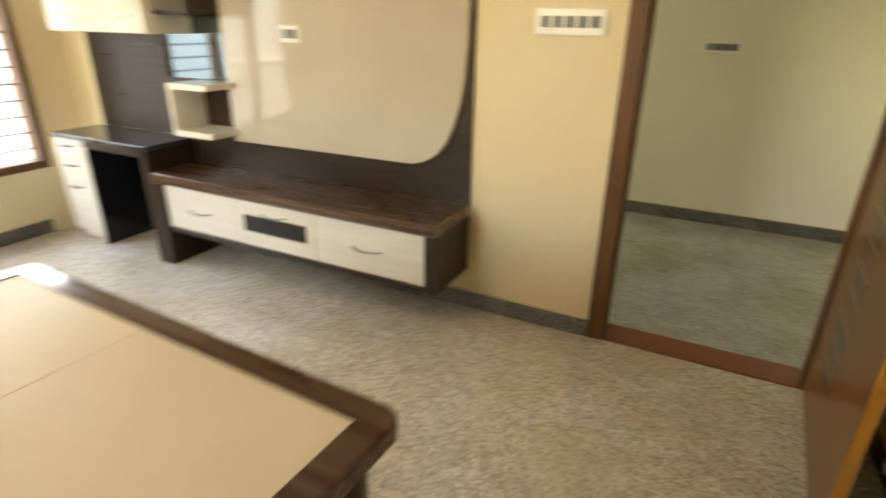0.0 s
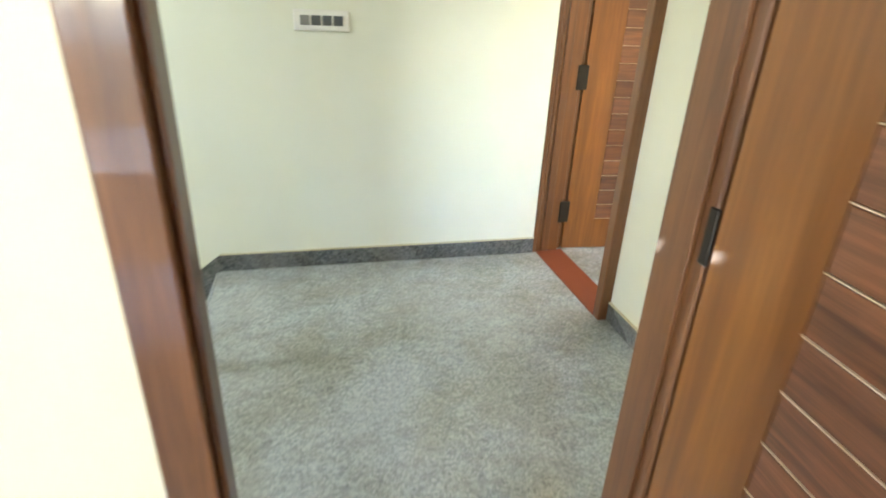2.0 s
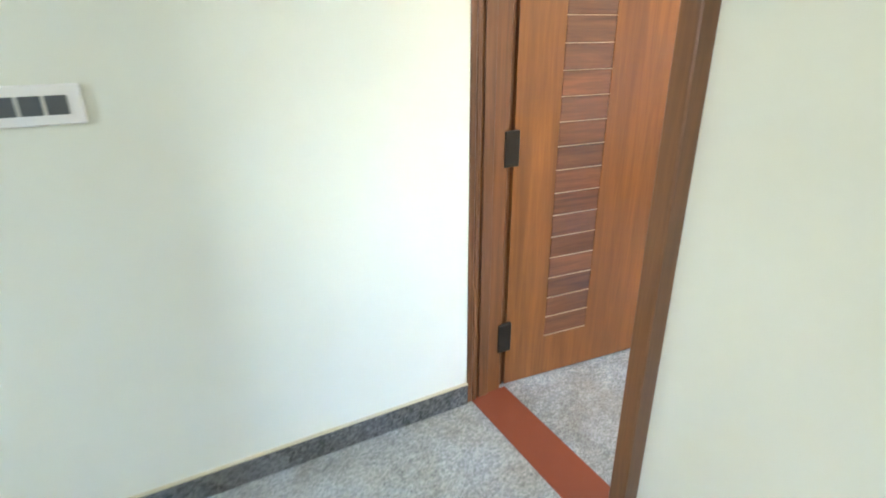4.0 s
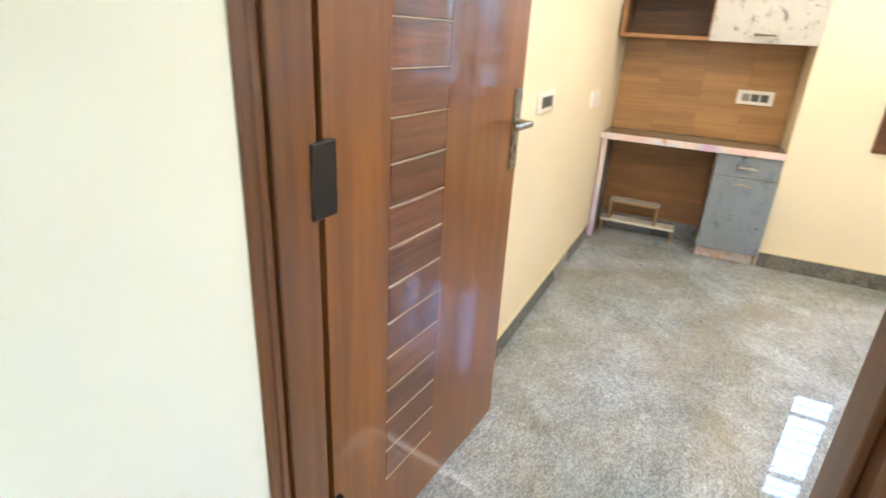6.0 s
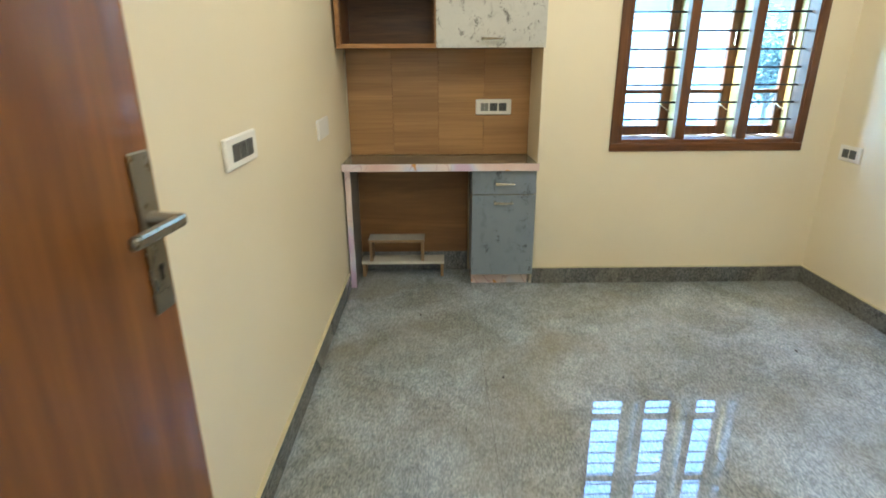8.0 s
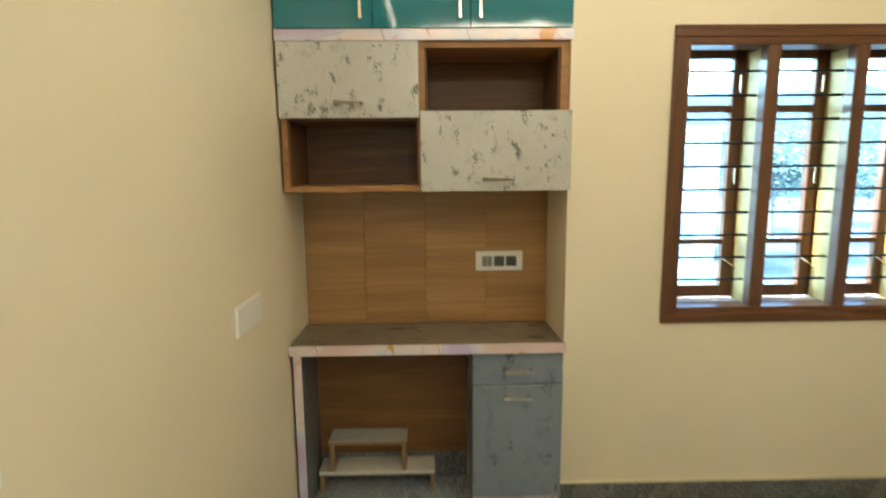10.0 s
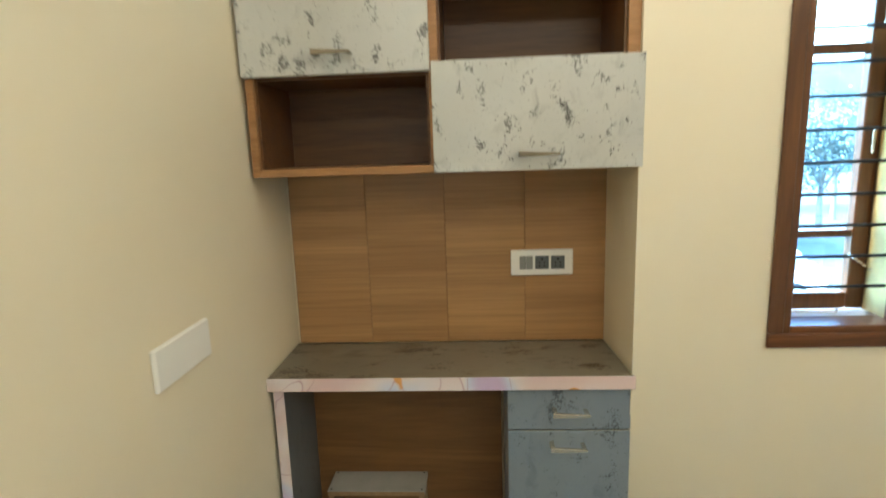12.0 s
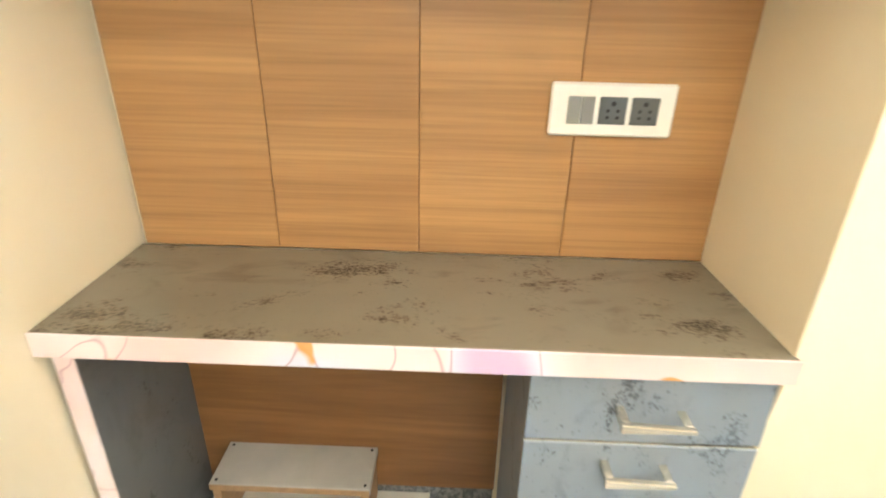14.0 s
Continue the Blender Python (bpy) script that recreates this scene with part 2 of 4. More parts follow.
def glass_mat(name, tint=(1, 1, 1)):
    m, t, b = mat(name)
    t.nodes.remove(b)
    clear, gloss, mix = t.nodes.new("ShaderNodeBsdfTransparent"), t.nodes.new("ShaderNodeBsdfGlossy"), t.nodes.new("ShaderNodeMixShader")
    clear.inputs[0].default_value = (*tint, 1)
    gloss.inputs["Roughness"].default_value = 0.02
    facing = node(t, "ShaderNodeLayerWeight", Blend=0.5)
    power = t.nodes.new("ShaderNodeMath")
    power.operation = "POWER"
    power.inputs[1].default_value = 5.0
    sheen = t.nodes.new("ShaderNodeMath")
    sheen.operation = "MULTIPLY_ADD"
    sheen.inputs[1].default_value, sheen.inputs[2].default_value = 0.96, 0.04
    t.links.new(facing.outputs["Facing"], power.inputs[0])
    t.links.new(power.outputs[0], sheen.inputs[0])
    for a, c in ((sheen.outputs[0], mix.inputs[0]), (clear.outputs[0], mix.inputs[1]), (gloss.outputs[0], mix.inputs[2])):
        t.links.new(a, c)
    t.links.new(mix.outputs[0], t.nodes["Material Output"].inputs[0])
    return m


CREAM = paint("cream wall paint", (0.825, 0.732, 0.548))
CREAM_LIVING = paint("warm cream wall paint", (0.76, 0.635, 0.43))
MINT = paint("pale mint wall paint", (0.815, 0.82, 0.695))
PALE = paint("pale cream wall paint", (0.81, 0.775, 0.61))
WHITE = paint("white ceiling paint", (0.82, 0.80, 0.75), 0.7)
FLOOR = granite("polished grey granite", (0.245, 0.295, 0.34), (0.38, 0.445, 0.505), (0.56, 0.63, 0.70), 1.6, 0.012, 0.04, (0.27, 0.245, 0.195), 0.46, 0.68, 0.8)
FLOOR_LAND = granite("clean grey granite", (0.29, 0.325, 0.34), (0.43, 0.47, 0.48), (0.58, 0.62, 0.63), 1.35, 0.02, 0.08, (0.46, 0.46, 0.43), 0.3, 0.82)
FLOOR_WARM = granite("polished beige granite", (0.41, 0.39, 0.36), (0.70, 0.68, 0.64), (0.90, 0.88, 0.84), 1.15, 0.04, 0.16, (0.58, 0.52, 0.43), 0.4, 0.88)
SKIRT = granite("dark grey granite", (0.08, 0.09, 0.095), (0.15, 0.165, 0.175), (0.24, 0.25, 0.26), 1.2, 0.2, 0.35, dusty=0.2, stained=0.8)
CAULK = plain("yellowed caulk", (0.62, 0.55, 0.36), 0.6)
SILL_RED = plain("red oxide stone", (0.21, 0.055, 0.028), 0.22, 0.0, 0.03, 12)
TEAK = wood("varnished teak", (0.152, 0.048, 0.010), (0.28, 0.102, 0.020), "z", 0.36, 0.8, 0.1, 0.5, 0.45)
TEAK_MID = wood("brown teak jamb", (0.115, 0.038, 0.0095), (0.225, 0.083, 0.022), "z", 0.38, 0.9, 0.1, 0.5, 0.5)
TEAK_EDGE = wood("orange teak lipping", (0.36, 0.145, 0.022), (0.50, 0.225, 0.045), "z", 0.4, 1.2, 0.05, 0.5, 0.2)
TEAK_X = wood("varnished teak header", (0.155, 0.048, 0.0095), (0.265, 0.095, 0.020), "x", 0.38, 0.8, 0.1, 0.35, 0.4)
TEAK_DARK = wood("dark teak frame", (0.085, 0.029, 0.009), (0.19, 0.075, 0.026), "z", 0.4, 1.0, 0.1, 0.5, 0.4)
TEAK_DARK_Y = wood("dark teak rail", (0.09, 0.032, 0.012), (0.21, 0.085, 0.034), "y", 0.3)
INLAY = wood("rosewood inlay", (0.08, 0.026, 0.011), (0.27, 0.098, 0.042), "x", 0.34, 1.1, 0.3, 0.9, 0.6)
GROOVE = plain("pale maple line", (0.58, 0.43, 0.30), 0.4)
LAMINATE = straight_grain("straight grained oak laminate", (0.35, 0.180, 0.069), (0.53, 0.297, 0.121))
# Brown laminate darkened so the cabinet insides carry their deep shade.
LAMINATE_SHADED = wood("shaded brown walnut laminate", (0.095, 0.042, 0.016), (0.185, 0.087, 0.032), "y", 0.38, 0.8, 0.1)
# Oak tone lowered to hold the shade of the space under the desk.
KNEE_BACK_SHADED = wood("shaded warm oak laminate", (0.16, 0.07, 0.022), (0.265, 0.128, 0.044), "y", 0.38, 0.7, 0.05, 0.5)
LIP = wood("light brown edging", (0.34, 0.165, 0.06), (0.46, 0.24, 0.10), "y", 0.4, 1.5, 0.08)
GREY_DOOR = distressed("pale distressed laminate", (0.58, 0.575, 0.53), (0.06, 0.055, 0.05), 0.35, 0.38, (1, 1.15, 0.85), 21.0, 0.05)
BLUE_GREY = distressed("blue grey distressed laminate", (0.25, 0.30, 0.355), (0.045, 0.055, 0.07), 0.3, 0.3, (1, 1.15, 0.75), 17.0, 0.08)
SIDE_GREY = distressed("dark grey distressed laminate", (0.14, 0.148, 0.156), (0.018, 0.02, 0.024), 0.3, 0.5, (1, 1, 0.6), 11.0, 0.1)
DESK_TOP = distressed("grey brown desk laminate", (0.205, 0.182, 0.132), (0.045, 0.033, 0.022), 0.16, 0.5, (1.5, 0.7, 1), 11.0, 0.15)
MARBLE = pink_marble("pink printed marble")
TEAL = warped_gloss("glossy teal laminate", (0.010, 0.185, 0.225))
STEEL = plain("brushed nickel", (0.74, 0.68, 0.57), 0.24, 0.9, 0.02)
# Darker copy of the nickel; the flap pulls' shade is in its colour.
SHADED_NICKEL = plain("shaded nickel", (0.30, 0.27, 0.22), 0.25, 1.0, 0.02)
BRASS = plain("antique brass", (0.55, 0.40, 0.20), 0.25, 1.0)
IRON = plain("black iron", (0.02, 0.021, 0.025), 0.45, 0.6)
HINGE = plain("blackened hinge", (0.03, 0.025, 0.02), 0.4, 0.7)
CHROME = plain("polished chrome", (0.8, 0.8, 0.82), 0.08, 1.0, 0.03)
PLATE = plain("white switch plastic", (0.84, 0.82, 0.77), 0.3, 0.0, 0.0)
BRONZE = plain("dark nickel", (0.30, 0.27, 0.22), 0.3, 1.0)
SATIN = plain("aged satin nickel", (0.46, 0.41, 0.31), 0.4, 0.9)
CEMENT = plain("white cement", (0.6, 0.58, 0.53), 0.8, 0.0, 0.2, 60)
MODULE = plain("dark grey switch plastic", (0.10, 0.11, 0.115), 0.35)
MODULE_PALE = plain("mid grey switch plastic", (0.26, 0.265, 0.25), 0.35)
HOLE = plain("socket hole", (0.006, 0.006, 0.007), 0.6)
PLY = plain("raw plywood edge", (0.36, 0.22, 0.11), 0.6, 0.0, 0.3, 50)
STOOL_GREY = plain("scuffed grey board", (0.45, 0.44, 0.40), 0.45, 0.0, 0.15, 12)
STOOL_WHITE = plain("scuffed off-white board", (0.68, 0.65, 0.57), 0.45, 0.0, 0.15, 12)
WENGE = wood("dark wenge laminate", (0.024, 0.014, 0.010), (0.050, 0.030, 0.022), "x", 0.3, 1.2, 0.1)
WENGE_TOP = wood("brown wenge shelf", (0.055, 0.026, 0.016), (0.135, 0.068, 0.040), "x", 0.26, 1.2, 0.05, 1.0, 0.6)
PEARL = wood("pearl cream laminate", (0.77, 0.73, 0.66), (0.85, 0.82, 0.75), "x", 0.1, 0.8, 0.03, 0.15)
CREAM_GLOSS = warped_gloss("gloss cream panel", (0.54, 0.48, 0.41), 0.7, 0.0015)
TABLE_TOP = plain("cream table top laminate", (0.73, 0.66, 0.53), 0.34, 0.0, 0.06, 5)
# Real glass on the drawer strip; painted shade on the side desk's boards.
BLACK_GLASS_AND_SHADE = plain("black glass", (0.012, 0.014, 0.018), 0.08)
DARK_STONE = granite("black granite slab", (0.02, 0.02, 0.025), (0.06, 0.06, 0.07), (0.13, 0.13, 0.14), 1.5, 0.08, 0.15, dusty=0.0)
MIRROR = plain("tinted mirror", (0.20, 0.27, 0.30), 0.04, 1.0, 0.02)
REVEAL = plain("yellowed raw timber", (0.56, 0.41, 0.16), 0.5, 0.0, 0.35, 9)
# The blue tint stands in for bluish haze over the view.
GLASS = glass_mat("window glass", (0.70, 0.89, 1.0))
# House panes and car cabin paled: distance haze painted into their colour.
HAZY_GLASS = plain("haze-paled window glass", (0.30, 0.36, 0.42), 0.1)
STEP_GLOW = emitter("step light diffuser", (1.0, 0.98, 0.95), 0.22)
STRIP_GLOW = emitter("warm light strip", (1.0, 0.93, 0.80), 0.45)
BULB_GLOW = emitter("bulb glass", (1.0, 0.90, 0.74), 0.9)
MARBLE_POST = patchy_marble("patchy brown marble")
EARTH = plain("scrubby ground", (0.06, 0.075, 0.08), 0.9, 0.0, 0.4, 1.2)
PLASTER = plain("pale house plaster", (0.62, 0.64, 0.66), 0.8, 0.0, 0.15, 1)
GREY_PLASTER = plain("grey house plaster", (0.24, 0.27, 0.31), 0.85, 0.0, 0.2, 1)
# Blue-grey haze is mixed into the hill and leaf colours.
HILL = plain("hazy wooded hill", (0.032, 0.06, 0.08), 0.9, 0.0, 0.35, 0.35)
LEAF = plain("leaves", (0.14, 0.20, 0.185), 0.6, 0.0, 0.5, 3)
BARK = plain("bark", (0.19, 0.165, 0.14), 0.9, 0.0, 0.4, 20)
CAR_PAINT = plain("white car paint", (0.75, 0.76, 0.78), 0.15, 0.0, 0.03, 3)
RUBBER = plain("black rubber", (0.02, 0.02, 0.02), 0.8)


# ---- building helpers ----
def box(bm, lo, hi, bevel=0.0, seg=1):
    """A box from corner to corner, its edges rounded; it takes corners in any order."""
    a = [min(p, q) for p, q in zip(lo, hi)]
    c = [max(p, q) for p, q in zip(lo, hi)]
    made = bmesh.ops.create_cube(bm, size=1.0)["verts"]
    for v in made:
        v.co = [(p + q) / 2 + s * (q - p) for p, q, s in zip(a, c, v.co)]
    if bevel:
        edges = list({e for v in made for e in v.link_edges})
        bmesh.ops.bevel(bm, geom=edges, offset=min(bevel, 0.45 * min(q - p for p, q in zip(a, c))), segments=seg, affect="EDGES", profile=0.5)
    return bm


def boxes(*list_of, bevel=0.0):
    bm = bmesh.new()
    for lo, hi in list_of:
        box(bm, lo, hi, bevel)
    return bm


def rod(bm, a, c, r, r2=None, n=12):
    """A capped round bar from a to c."""
    a, c = Vector(a), Vector(c)
    m = Matrix.Translation((a + c) / 2) @ (c - a).to_track_quat("Z", "Y").to_matrix().to_4x4()
    bmesh.ops.create_cone(bm, cap_ends=True, segments=n, radius1=r, radius2=r if r2 is None else r2, depth=(c - a).length, matrix=m)
    return bm


def ball(bm, at, r, squash=1.0, n=12):
    bmesh.ops.create_uvsphere(bm, u_segments=n, v_segments=n // 2 + 2, radius=r, matrix=Matrix.Translation(at) @ Matrix.Diagonal((1, 1, squash, 1)))
    return bm


def prism(bm, outline, axis, lo, hi, bevel=0.0):
    """A flat outline of two coordinates drawn out along an axis."""
    n = "xyz".index(axis)
    rings = []
    for d in (lo, hi):
        ring = []
        for p in outline:
            co = list(p)
            co.insert(n, d)
            ring.append(bm.verts.new(co))
        rings.append(ring)
    faces = [bm.faces.new(rings[0]), bm.faces.new(rings[1][::-1])]
    for i in range(len(outline)):
        j = (i + 1) % len(outline)
        faces.append(bm.faces.new((rings[0][j], rings[0][i], rings[1][i], rings[1][j])))
    bmesh.ops.recalc_face_normals(bm, faces=faces)
    if bevel:
        bmesh.ops.bevel(bm, geom=list({e for f in faces[:2] for e in f.edges}), offset=bevel, segments=2, affect="EDGES", profile=0.5)
    return bm


def part(name, bm, material, parent=None, label="", smooth=False):
    me = bpy.data.meshes.new(name)
    bm.to_mesh(me)
    bm.free()
    me.materials.append(material)
    if smooth:
        me.shade_smooth()
    ob = new(name, me)
    if parent:
        ob.parent = parent
    if label:
        ob["label"] = label
    return ob


def thing(name, label, category, group="", at=(0, 0, 0)):
    ob = new(name)
    ob.empty_display_size = 0.1
    ob.location = at
    return tagged(ob, label, category, group)


def setting(name, bm, material, label, category):
    return tagged(part(name, bm, material), label, category, kind="structure")


# ---- the setting ----
NEAR = 2.267          # living face of the wall with the television unit
FAR = 4.477           # end wall of the landing
BW = 1.318            # landing face of the bedroom's wall
LEFTW, RIGHTW = 4.545, 1.744
WIN = 4.607           # bedroom's window wall

setting("floor_living", boxes(((-4.45, -2.75, -0.2), (0.95, 2.35, 0.0))), FLOOR_WARM, "speckled beige-grey granite floor, slightly dusty", "floor")
setting("floor_landing", boxes(((-0.67, 2.35, -0.2), (1.36, FAR + 0.15, 0.0))), FLOOR_LAND, "speckled grey granite floor of the stair landing", "floor")
floor_bed = setting("floor_bedroom", boxes(((1.36, 1.55, -0.2), (5.0, 4.75, -0.0205))), CEMENT, "polished grey granite slab floor with dusty patches", "floor")
for y0, y1 in ((1.5505, 2.259), (2.260, 3.029), (3.030, 3.799), (3.80, 4.7495)):
    for x0, x1 in ((1.3605, 4.419), (4.42, 4.9995)):
        part("slab", boxes(((x0, y0, -0.02), (x1, y1, 0.0)), bevel=0.0006), FLOOR, floor_bed)
setting("ceiling_living", boxes(((-4.45, -2.75, TOP), (0.95, 2.43, TOP + 0.15))), WHITE, "white ceiling", "ceiling")
setting("ceiling_landing", boxes(((-3.4, 2.43, TOP), (1.318, 4.75, TOP + 0.15))), WHITE, "white ceiling", "ceiling")
setting("ceiling_bedroom", boxes(((1.318, 1.55, TOP), (5.0, 4.75, TOP + 0.15))), WHITE, "white ceiling above a lit cove", "ceiling")
setting("wall_living_north", boxes(((-4.45, NEAR, -0.2), (-0.367, 2.43, TOP)), ((0.65, NEAR, -0.2), (0.95, 2.43, TOP)), ((-0.367, NEAR, 2.12), (0.65, 2.43, TOP))),
        CREAM_LIVING, "cream painted wall", "wall")
setting("wall_living_west", boxes(((-4.42, -2.75, -0.2), (-4.25, -0.25, TOP)), ((-4.42, 1.95, -0.2), (-4.25, NEAR, TOP)),
        ((-4.42, -0.25, -0.2), (-4.25, 1.95, 0.48)), ((-4.42, -0.25, 2.0), (-4.25, 1.95, TOP))), CREAM_LIVING, "cream painted wall with a window", "wall")
setting("wall_living_south", boxes(((-4.25, -2.55, -0.2), (-2.85, -2.4, TOP)), ((-1.45, -2.55, -0.2), (0.8, -2.4, TOP)), ((-2.85, -2.55, -0.2), (-1.45, -2.4, 1.0)),
        ((-2.85, -2.55, 2.5), (-1.45, -2.4, TOP))), CREAM_LIVING, "cream painted wall", "wall")
setting("wall_living_east", boxes(((0.8, -2.55, -0.2), (0.95, NEAR, TOP))), CREAM_LIVING, "cream painted wall beside the open door", "wall")
setting("wall_landing_north", boxes(((-3.4, FAR, -2.6), (1.236, 4.75, TOP)), ((1.236, 4.5435, -0.2), (BW, 4.75, TOP)), ((1.236, FAR, 2.121), (BW, 4.5435, TOP))), MINT, "pale mint-white painted wall", "wall")
setting("wall_landing_south", boxes(((-3.4, 2.4305, -2.6), (-0.369, 2.445, TOP)), ((0.652, 2.4305, 0), (BW, 2.445, TOP)), ((-0.369, 2.4305, 2.125), (0.652, 2.445, TOP))),
        MINT, "pale mint-white painted wall", "wall")
setting("wall_landing_west", boxes(((-3.4, 2.445, -2.6), (-3.2, FAR, 1.5)), ((-3.4, 2.445, 2.3), (-3.2, FAR, TOP)), ((-3.4, 2.445, 1.5), (-3.2, 3.0, 2.3)),
        ((-3.4, 3.7, 1.5), (-3.2, FAR, 2.3))), MINT, "pale mint-white wall with an added stair window", "wall")
setting("wall_bedroom_west", boxes(((BW, 2.445, 0), (BW + 0.06, 3.62, TOP)), ((BW, 3.62, 2.12), (BW + 0.06, 4.5435, TOP))), PALE, "pale cream painted wall", "wall")
setting("wall_bedroom_door", boxes(((BW + 0.06, 1.594, -0.2), (1.44, 3.62, TOP)), ((BW + 0.06, 3.62, 2.12), (1.44, 4.5435, TOP)), ((BW, 4.5435, -0.2), (1.44, 4.75, TOP))),
        CREAM, "cream painted wall with the bedroom door", "wall")
setting("wall_bedroom_north", boxes(((1.44, LEFTW, -0.2), (5.0, 4.75, TOP))), CREAM, "cream painted wall with switch plates", "wall")
setting("wall_bedroom_south", boxes(((1.44, 1.55, -0.2), (5.0, RIGHTW, TOP))), CREAM, "cream painted wall", "wall")
setting("wall_bedroom_east", boxes(((WIN, RIGHTW, -0.2), (4.86, 1.935, TOP)), ((WIN, 1.935, -0.2), (4.86, 3.0, 0.83)),
        ((WIN, 1.935, 1.985), (4.86, 3.0, TOP)), ((4.853, 3.40, -0.2), (5.0, LEFTW, TOP))), CREAM, "cream painted wall with a window and a desk niche", "wall")
# dropped ceiling border with a cove, a round ring and a wall bulb
def ceiling_border():
    z0, z1, z2 = 2.66, 2.682, 2.735
    x0, x1, y0, y1 = 1.56, 4.30, 2.0, 4.29
    flat = (((1.441, RIGHTW + 0.001), (x0, LEFTW - 0.001)), ((x0 + 0.0005, y1), (4.515, LEFTW - 0.001)), ((x0 + 0.0005, RIGHTW + 0.001), (4.515, y0)),
            ((x1, y0 + 0.0005), (4.515, y1 - 0.0005)), ((4.5155, RIGHTW + 0.001), (WIN - 0.001, 3.0)))
    lips = (((x0, y0), (x0 + 0.015, y1)), ((x0 + 0.0155, y1 - 0.015), (x1 - 0.0155, y1)), ((x0 + 0.0155, y0), (x1 - 0.0155, y0 + 0.015)), ((x1 - 0.015, y0), (x1, y1)))
    return boxes(*[((*a, z0), (*c, z1)) for a, c in flat], *[((*a, z1 + 0.0005), (*c, z2)) for a, c in lips])


setting("ceiling_border", ceiling_border(), WHITE, "white dropped ceiling border with a lit cove", "ceiling")


def arc_band(r0, r1, z0, z1, a0, a1, n=32):
    """A flat band bent along an arc."""
    bm = bmesh.new()
    rings = []
    for r, z in ((r0, z0), (r1, z0), (r1, z1), (r0, z1)):
        rings.append([bm.verts.new((r * math.cos(a), r * math.sin(a), z)) for a in [radians(a0 + (a1 - a0) * k / n) for k in range(n + 1)]])
    for a, c in zip(rings, rings[1:] + rings[:1]):
        for k in range(n):
            bm.faces.new((a[k], c[k], c[k + 1], a[k + 1]))
    for k in (0, n):
        bm.faces.new([r[k] for r in rings])
    bmesh.ops.recalc_face_normals(bm, faces=bm.faces[:])
    return bm


arc_light = thing("ceiling_light", "curved white ceiling band with a warm light strip", "ceiling light", at=(2.62, 2.98, 0))
part("band", arc_band(0.68, 0.80, 2.86, TOP - 0.0005, -35, 84), WHITE, arc_light)
part("light_strip", arc_band(0.72, 0.765, 2.854, 2.8595, -33, 82), STRIP_GLOW, arc_light, "warm glowing strip")
# made-up fittings around the two added panel lamps
for x, y in PANELS:
    added_panel_light = thing("added_panel_light", "added square white panel light, unseen under the ceiling", "ceiling light", "panel lights of the living room", (x, y, TOP))
    part("frame", boxes(((-0.15, -0.15, -0.03), (0.15, -0.135, -0.0005)), ((-0.15, 0.135, -0.03), (0.15, 0.15, -0.0005)), ((-0.15, -0.1345, -0.03), (-0.135, 0.1345, -0.0005)), ((0.135, -0.1345, -0.03), (0.15, 0.1345, -0.0005)), bevel=0.002), PLATE, added_panel_light)
    part("diffuser", boxes(((-0.1345, -0.1345, -0.022), (0.1345, 0.1345, -0.0005))), WHITE, added_panel_light)
for spot, way, look_ in (((1.44, 3.08, 2.57), 1, "lit round bulb in a white wall holder"), ((WIN - 0.02, 3.12, 2.57), -1, "lit round bulb above the socket plate")):
    bulb = thing("wall_bulb", look_, "lamp", "wall bulbs", spot)
    part("holder", rod(bmesh.new(), (way * 0.0005, 0, 0), (way * 0.045, 0, 0), 0.032, 0.022, 16), PLATE, bulb)
    part("bulb", ball(bmesh.new(), (way * 0.075, 0, 0), 0.034, 1.0, 16), BULB_GLOW, bulb, "glowing bulb", True)


def pier():
    """The pier between window and niche: its plaster swells a little towards the niche."""
    bm = bmesh.new()
    grid = []
    for i in range(15):
        s = i / 14
        row = []
        for z in [-0.2, 0.0] + [0.05 + 0.07 * k for k in range(16)] + [1.6, TOP]:
            u = min(1.0, max(0.0, (z - 0.05) / 0.75))
            row.append(bm.verts.new((WIN - 0.075 * s * s * (3 - 2 * s) * u * u * (3 - 2 * u), 3.0 + 0.437 * s, z)))
        grid.append(row)
    for p, q in zip(grid, grid[1:]):
        for k in range(len(p) - 1):
            bm.faces.new((p[k], q[k], q[k + 1], p[k + 1])).smooth = True
    n = len(grid[0])
    back = [[bm.verts.new((4.86, y, v.co.z)) for v in grid[0]] for y in (3.0, 3.449)]
    for edge, far in ((grid[0], back[0]), (grid[-1][::-1], back[1][::-1])):
        near = [bm.verts.new(v.co) for v in edge]
        for k in range(n - 1):
            bm.faces.new((near[k], near[k + 1], far[k + 1], far[k]))
    bm.normal_update()
    bm.faces.ensure_lookup_table()
    if bm.faces[0].normal.x > 0:
        bmesh.ops.reverse_faces(bm, faces=bm.faces[:])
    return bm


bm = pier()
bm.normal_update()
setting("wall_bedroom_pier", bm, CREAM, "cream painted pier between window and desk niche", "wall")

# skirting of granite with a caulked top
def skirting(name, runs):
    lows, beads = [], []
    for (x0, y0), (x1, y1) in runs:
        lows.append(((x0, y0, 0.001), (x1, y1, 0.1)))
        beads.append(((x0, y0, 0.1005), (x1, y1, 0.106)))
    ob = setting(name, boxes(*lows, bevel=0.002), SKIRT, "dark grey granite skirting", "skirting")
    part("caulk_line", boxes(*beads), CAULK, ob, "yellowed caulk line")


skirting("baseboard_living", [((-2.95, NEAR - 0.013), (-0.368, NEAR)), ((-4.25, -2.39), (-4.237, 1.86)), ((0.787, -2.39), (0.8, NEAR))])
skirting("baseboard_landing", [((-0.66, FAR - 0.013), (1.2355, FAR)), ((BW - 0.013, 2.46), (BW, 3.619))])
